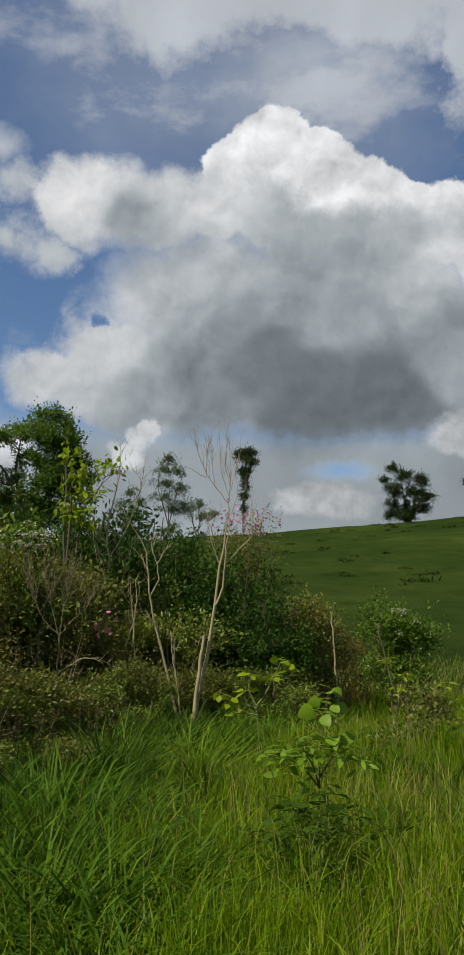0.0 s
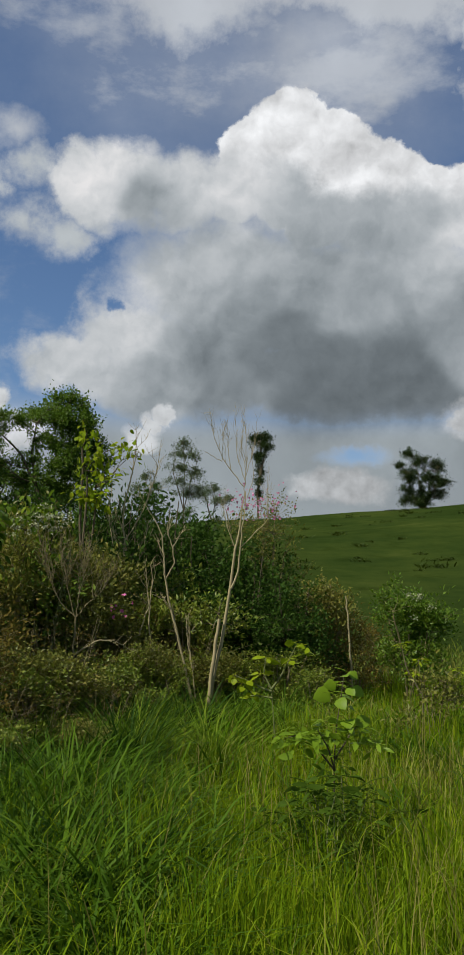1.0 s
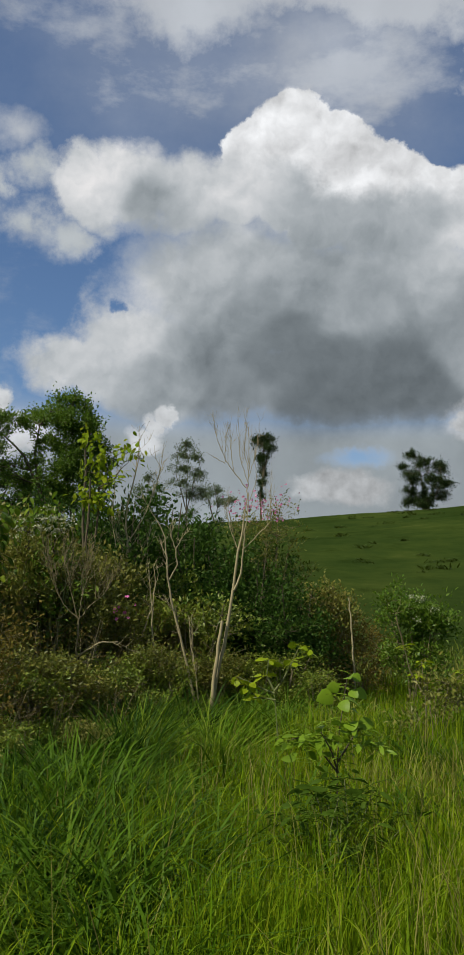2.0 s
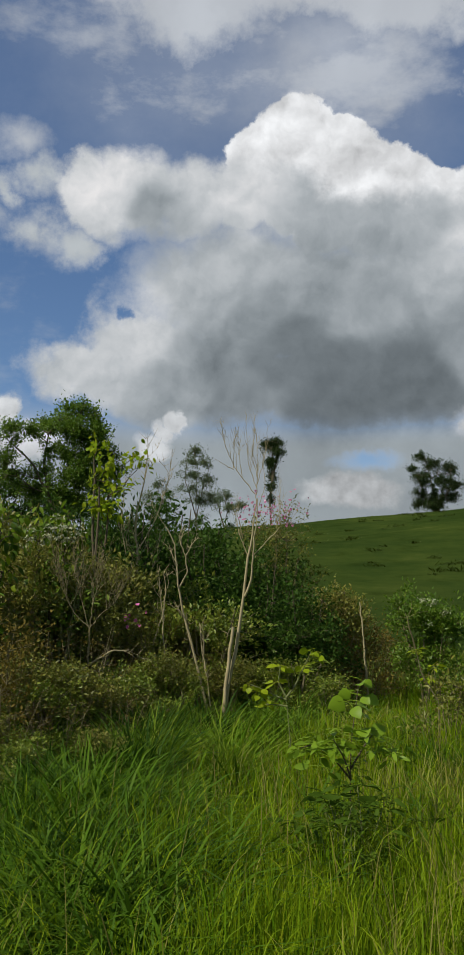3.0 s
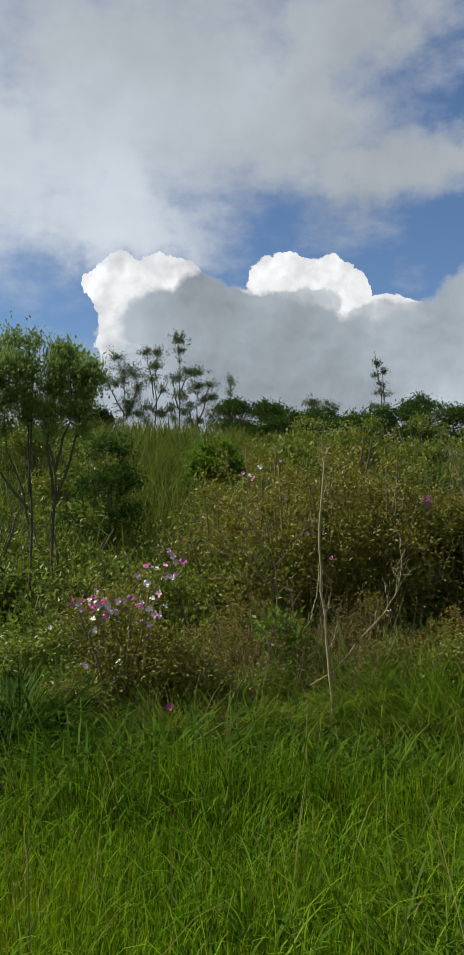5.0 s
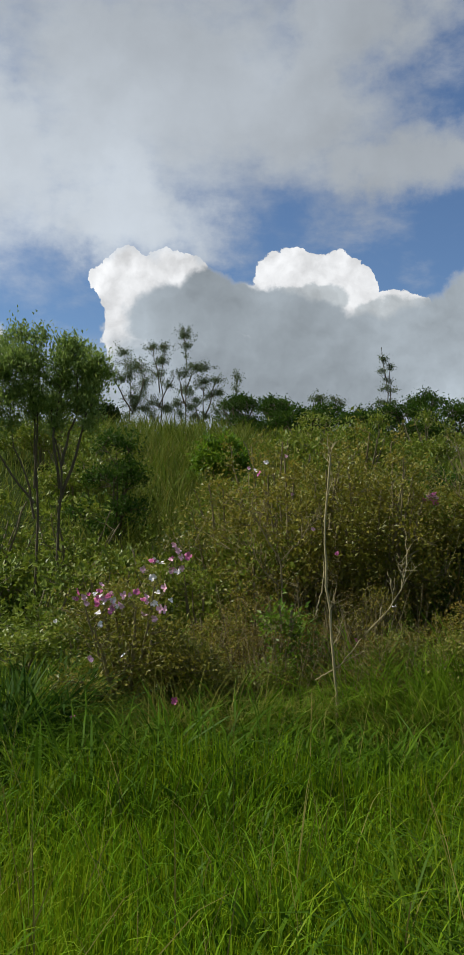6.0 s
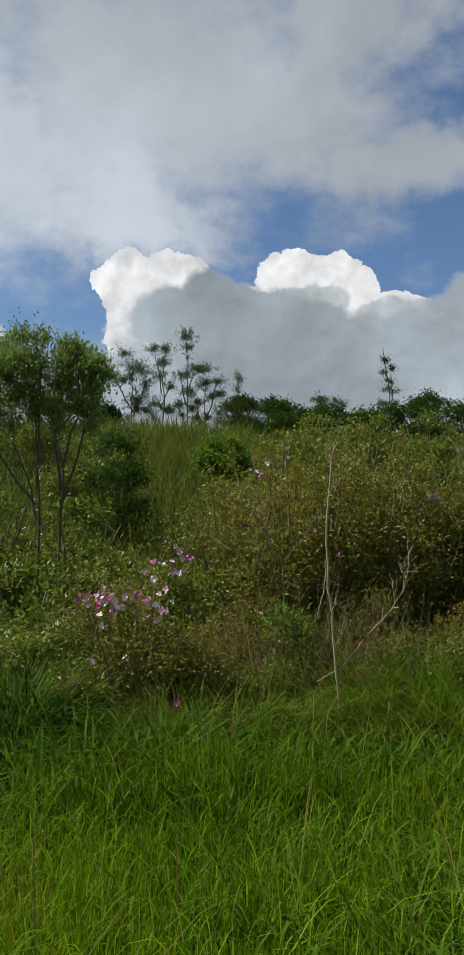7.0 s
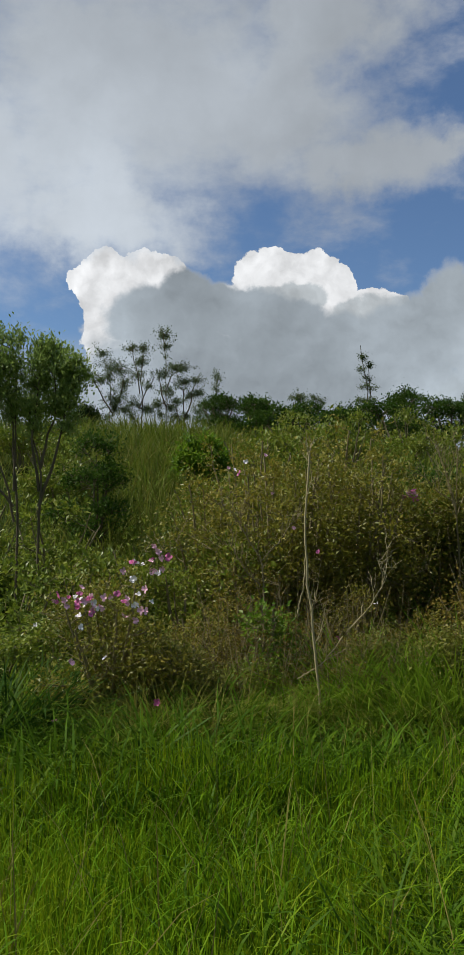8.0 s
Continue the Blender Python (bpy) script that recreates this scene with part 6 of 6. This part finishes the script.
sapling("sapling", "small sapling with yellow-green and rusty leaves", p,
        [[(0, 0, -0.05), (0.02, 0, 0.5), (-0.02, 0, 0.95)], [(0, 0, 0.5), (0.2, 0, 0.7), (0.42, 0, 0.82)], [(0, 0, 0.6), (-0.15, 0, 0.85), (-0.2, 0, 1.1)]],
        [(-0.02, 0, 0.95, 6, 0.08), (0.42, 0, 0.82, 7, 0.08), (-0.2, 0, 1.1, 7, 0.07), (0.2, 0, 0.7, 6, 0.08), (-0.08, 0, 0.8, 6, 0.08), (0.3, 0, 0.55, 5, 0.08)],
        M_LIME, 304, (0.09, 0.05), wood=M_BARK)
shrub("shrub", "low leafy shrub with a few scorched leaves in the meadow", -11.9, 9.0, 0.95, 0.9, 305, stems=7, tips=90, per_tip=9, leaf=(0.06, 0.03), scatter=0.08, green=M_KHAKI, wood=M_TWIG, stem_r=(0.008, 0.003))

# airy shrub with cream heads
sh = shrub("shrub", "airy grey-green shrub topped with cream seed heads", -11.0, 12.2, 1.72, 1.2, 306, stems=8, tips=260, per_tip=26, leaf=(0.065, 0.032), scatter=0.07, green=M_GREEN, wood=M_TWIG, low=0.3)


def cream_heads(ob, places, seed, r=0.036):
    rs = np.random.default_rng(seed)
    base = ob.matrix_basis.inverted()
    for q in places:
        g = Mesher()
        c = np.array(base @ Vector(q))
        pos = c + rs.normal(0, r, (26, 3)) * np.array([1, 1, 0.5])
        add_leaves(g, rs, pos, rs.normal(0, 1, (26, 3)) + np.array([0, 0, 1.0]), 0.03, 0.02)
        tagged(part("seed_head", g, M_CREAM, ob, "cream fluffy seed head", False), kind="stuff")


rs = np.random.default_rng(307)
cream_heads(sh, [aim(a, e, 11.9) for a, e in zip(rs.normal(-11.1, 0.7, 6), rs.normal(-0.3, 0.4, 6))], 308, 0.035)
wf = shrub("climber", "tall weed with cream flower heads leaning on the scrub", 18.9, 8.8, 2.2, 0.8, 309, stems=7, tips=110, per_tip=12, leaf=(0.07, 0.04), scatter=0.09, green=M_FRESH, wood=M_GREENSTEM, category="weed")
cream_heads(wf, [aim(a, e, 8.45) for a, e in zip(rs.normal(18.8, 0.8, 16), rs.normal(3.4, 0.8, 16))], 310)
wf2 = shrub("climber", "cream-flowering climber over the big-leaved trees", 13.2, 10.3, 2.4, 1.2, 311, stems=6, tips=110, per_tip=12, leaf=(0.08, 0.05), scatter=0.09, green=M_GREEN, wood=M_GREENSTEM, category="weed")
cream_heads(wf2, [aim(a, e, 9.9) for a, e in zip(rs.normal(13.4, 1.2, 18), rs.normal(4.6, 0.5, 18))], 312)


# ---- ferns under the dead trees ----
def fern(label, a, d, n, length, seed, group="ferns", material=M_GREEN):
    rs = np.random.default_rng(seed)
    p = spot(a, d, 0.1)
    ob = thing("fern", label, "fern", p, group)
    for i in range(n):
        g = Mesher()
        t = i * 2.4 + rs.uniform(-0.3, 0.3)
        L = length * rs.uniform(0.7, 1.1)
        s = np.linspace(0, 1, 14)
        out = np.array([math.cos(t), math.sin(t), 0])
        rib = out[None] * (s * L * 0.9)[:, None] + np.array([0, 0, 1.0])[None] * (L * (0.95 * s - 0.75 * s ** 2.2))[:, None]
        tubes(g, rib[None, ::2], np.linspace(0.005, 0.0015, 7)[None], 4)
        side = np.array([-out[1], out[0], 0])
        for sg in (-1, 1):
            pos = rib[2:]
            way = sg * side[None] + out[None] * 0.5 - np.array([0, 0, 0.25])[None]
            lens = L * 0.3 * np.sin(np.pi * (0.12 + 0.86 * s[2:]))
            for q, w, l in zip(pos, np.repeat(way, len(pos), 0), lens):
                add_leaves(g, rs, q[None], w[None], l, 0.024)
        part("frond", g, material, ob, smooth=False)
    return ob


for i, (a, d, n, L) in enumerate(((-3.6, 10.6, 11, 0.8), (-1.2, 11.0, 10, 0.75), (1.2, 11.2, 9, 0.7), (-5.4, 11.0, 9, 0.7), (41.0, 15.0, 10, 0.9))):
    fern("green fern with long feathery arching fronds", a, d, n, L, 400 + i)

for i, (a, d, n, L) in enumerate(((35.6, 8.1, 14, 1.0), (33.6, 8.2, 13, 1.0), (37.2, 8.4, 13, 1.0), (22.4, 8.6, 11, 1.0), (25.2, 8.2, 11, 0.9))):
    fern("tall withered brown bracken with drooping fronds", a, d, n, L, 420 + i, "withered bracken", M_RUST)


# ---- clumps of broad-bladed grass ----
def grass_clump(label, a, d, n, height, width, seed, material, group):
    rs = np.random.default_rng(seed)
    p = spot(a, d)
    ob = thing("grass_clump", label, "grass", p, group)
    g = Mesher()
    r = rs.uniform(0, 0.16, n)
    t = rs.uniform(0, 2 * np.pi, n)
    blades(g, rs, r * np.cos(t), r * np.sin(t), rs.uniform(0.5, 1.0, n) * height, rs.uniform(0.6, 1.1, n) * width, rs.uniform(0.08, 0.55, n), rs.uniform(0.15, 0.9, n), np.full(n, -0.03))
    tagged(part("blade_tuft", g, material, ob, smooth=False), kind="stuff")
    return ob


CL = "broad grass clumps"
c1 = grass_clump("clump of broad dark green arching grass", 12.0, 6.4, 150, 0.85, 0.020, 501, M_LUSH, CL)
c2 = grass_clump("clump of long green upright grass blades", 25.0, 6.9, 170, 1.05, 0.011, 502, M_TALL, CL)
c3 = grass_clump("clump of bright green tufted grass", 6.0, 8.6, 130, 0.7, 0.017, 503, M_MEADOW, CL)
rs = np.random.default_rng(504)
for i in range(16):
    again(c1, rs.uniform(7, 23), rs.uniform(3.4, 8.8), rs.uniform(0.7, 1.05), rs.uniform(0, 360), rs.uniform(0.75, 1.0))
for i in range(12):
    again(c3, rs.uniform(1, 16), rs.uniform(7.4, 9.8), rs.uniform(0.7, 1.1), rs.uniform(0, 360), rs.uniform(0.8, 1.1))
for a, d, size in ((24.0, 7.2, 1.0), (26.2, 6.9, 0.95), (22.8, 6.8, 0.9), (23.6, 6.4, 0.85), (50.5, 6.4, 0.9), (52.0, 6.8, 1.0), (49.4, 6.9, 0.9), (48.8, 6.2, 0.8), (20.6, 6.6, 0.8),
                   (-8.6, 9.5, 0.7), (-13.0, 9.8, 0.75), (-7.0, 8.8, 0.65), (-3.0, 9.2, 0.7), (0.4, 9.6, 0.7)):
    again(c2, a, d, size, rs.uniform(0, 360), rs.uniform(0.85, 1.05))
for a, d, size in ((27.6, 6.2, 0.75), (24.8, 6.2, 0.8), (34.6, 6.0, 0.7), (38.2, 5.9, 0.7), (43.0, 5.8, 0.7), (50.0, 5.6, 0.8), (-11.0, 8.2, 0.8), (-13.5, 7.6, 0.8), (-9.4, 9.8, 0.8)):
    again(c1, a, d, size, rs.uniform(0, 360), rs.uniform(0.8, 1.0))

c4 = grass_clump("tuft of withered brown grass under the scrub", 41.4, 6.6, 90, 0.95, 0.013, 505, M_WITHER, "withered tufts")
for a, d, size in ((39.6, 6.5, 1.0), (37.4, 6.6, 0.95), (35.4, 6.8, 0.9), (33.0, 6.6, 0.8), (26.8, 6.8, 0.9), (44.0, 6.3, 0.7), (42.4, 6.3, 0.8), (40.4, 6.2, 0.9), (38.2, 6.3, 0.95), (36.4, 6.4, 0.95), (34.0, 6.5, 0.9), (22.0, 7.5, 0.9), (19.4, 7.6, 0.9), (-6.4, 9.9, 0.8), (-11.8, 7.0, 0.6), (-14.0, 6.4, 0.6), (14.0, 8.2, 0.8), (38.6, 7.4, 1.05), (40.8, 7.4, 1.05), (34.2, 7.5, 1.1)):
    again(c4, a, d, size, rs.uniform(0, 360), rs.uniform(0.85, 1.05))
for a, d, size in ((47.0, 6.6, 0.85), (48.2, 7.2, 0.95), (51.0, 7.2, 1.0), (46.0, 7.4, 0.8), (53.5, 6.4, 0.9)):
    again(c2, a, d, size, rs.uniform(0, 360), rs.uniform(0.8, 1.0))
# the four clumps near -5 degrees deepen that stand-in for the sapling's shade
for a, d, size in ((46.6, 6.0, 0.7), (48.6, 6.0, 0.8), (50.6, 6.1, 0.8), (49.0, 7.0, 1.0), (51.4, 6.9, 1.0), (52.8, 6.0, 0.8), (47.2, 7.2, 1.0), (25.4, 6.8, 0.95), (24.0, 6.2, 0.9),
                   (-5.4, 4.9, 0.62), (-5.9, 4.7, 0.55), (-4.9, 5.0, 0.6), (-5.6, 4.4, 0.5), (6.8, 6.6, 0.8), (8.8, 5.6, 0.9), (11.0, 4.9, 0.9), (13.2, 4.4, 0.85), (10.0, 7.2, 0.95), (7.6, 8.2, 0.8), (13.0, 6.8, 1.0), (15.0, 5.4, 0.95)):
    again(c1, a, d, size, rs.uniform(0, 360), rs.uniform(0.85, 1.1))
for i in range(14):
    again(c2, rs.uniform(4, 21), rs.uniform(7.6, 9.6), rs.uniform(0.85, 1.1), rs.uniform(0, 360), rs.uniform(0.8, 1.0))
for a, d, size in ((27.8, 6.5, 0.8), (30.0, 6.3, 0.85), (31.8, 6.6, 0.9), (35.2, 6.1, 0.8), (37.0, 6.0, 0.75), (39.2, 5.9, 0.8), (41.2, 5.9, 0.75), (43.6, 5.8, 0.7), (45.2, 5.7, 0.75), (32.8, 6.0, 0.7)):
    again(c2, a, d, size, rs.uniform(0, 360), rs.uniform(0.8, 1.0))

c5 = grass_clump("clump of broad dark reed-like grass with arching blades", 50.0, 6.4, 110, 1.0, 0.026, 506, M_REED, "reed-like grass clumps")
for i in range(16):
    again(c5, rs.uniform(46.8, 54.0), rs.uniform(5.7, 7.6), rs.uniform(0.75, 1.15), rs.uniform(0, 360), rs.uniform(0.8, 1.0))
for i in range(17):
    again(c5, rs.uniform(7.0, 20.0), rs.uniform(4.4, 8.4), rs.uniform(0.6, 0.95), rs.uniform(0, 360), rs.uniform(0.75, 0.95))
for a, d, size in ((42.0, 6.1, 0.9), (40.8, 6.0, 0.85), (39.4, 6.1, 0.95), (38.0, 6.0, 0.9), (41.4, 6.4, 1.0), (43.2, 6.2, 0.8), (36.6, 6.1, 0.9), (31.2, 6.3, 0.8), (28.6, 6.2, 0.8), (26.0, 6.3, 0.8)):
    again(c4, a, d, size, rs.uniform(0, 360), rs.uniform(0.85, 1.0))
for i in range(22):
    again((c2, c5)[i % 2], rs.uniform(2, 21), rs.uniform(7.0, 9.4), rs.uniform(0.75, 1.05), rs.uniform(0, 360), rs.uniform(0.85, 1.1))
for i in range(10):
    again((c2, c4)[i % 2], rs.uniform(21, 31), rs.uniform(5.8, 6.8), rs.uniform(0.7, 0.95), rs.uniform(0, 360), rs.uniform(0.85, 1.1))
for i in range(9):
    again(c2, rs.uniform(21.5, 28.5), rs.uniform(6.2, 7.0), rs.uniform(0.95, 1.2), rs.uniform(0, 360), rs.uniform(0.9, 1.15))
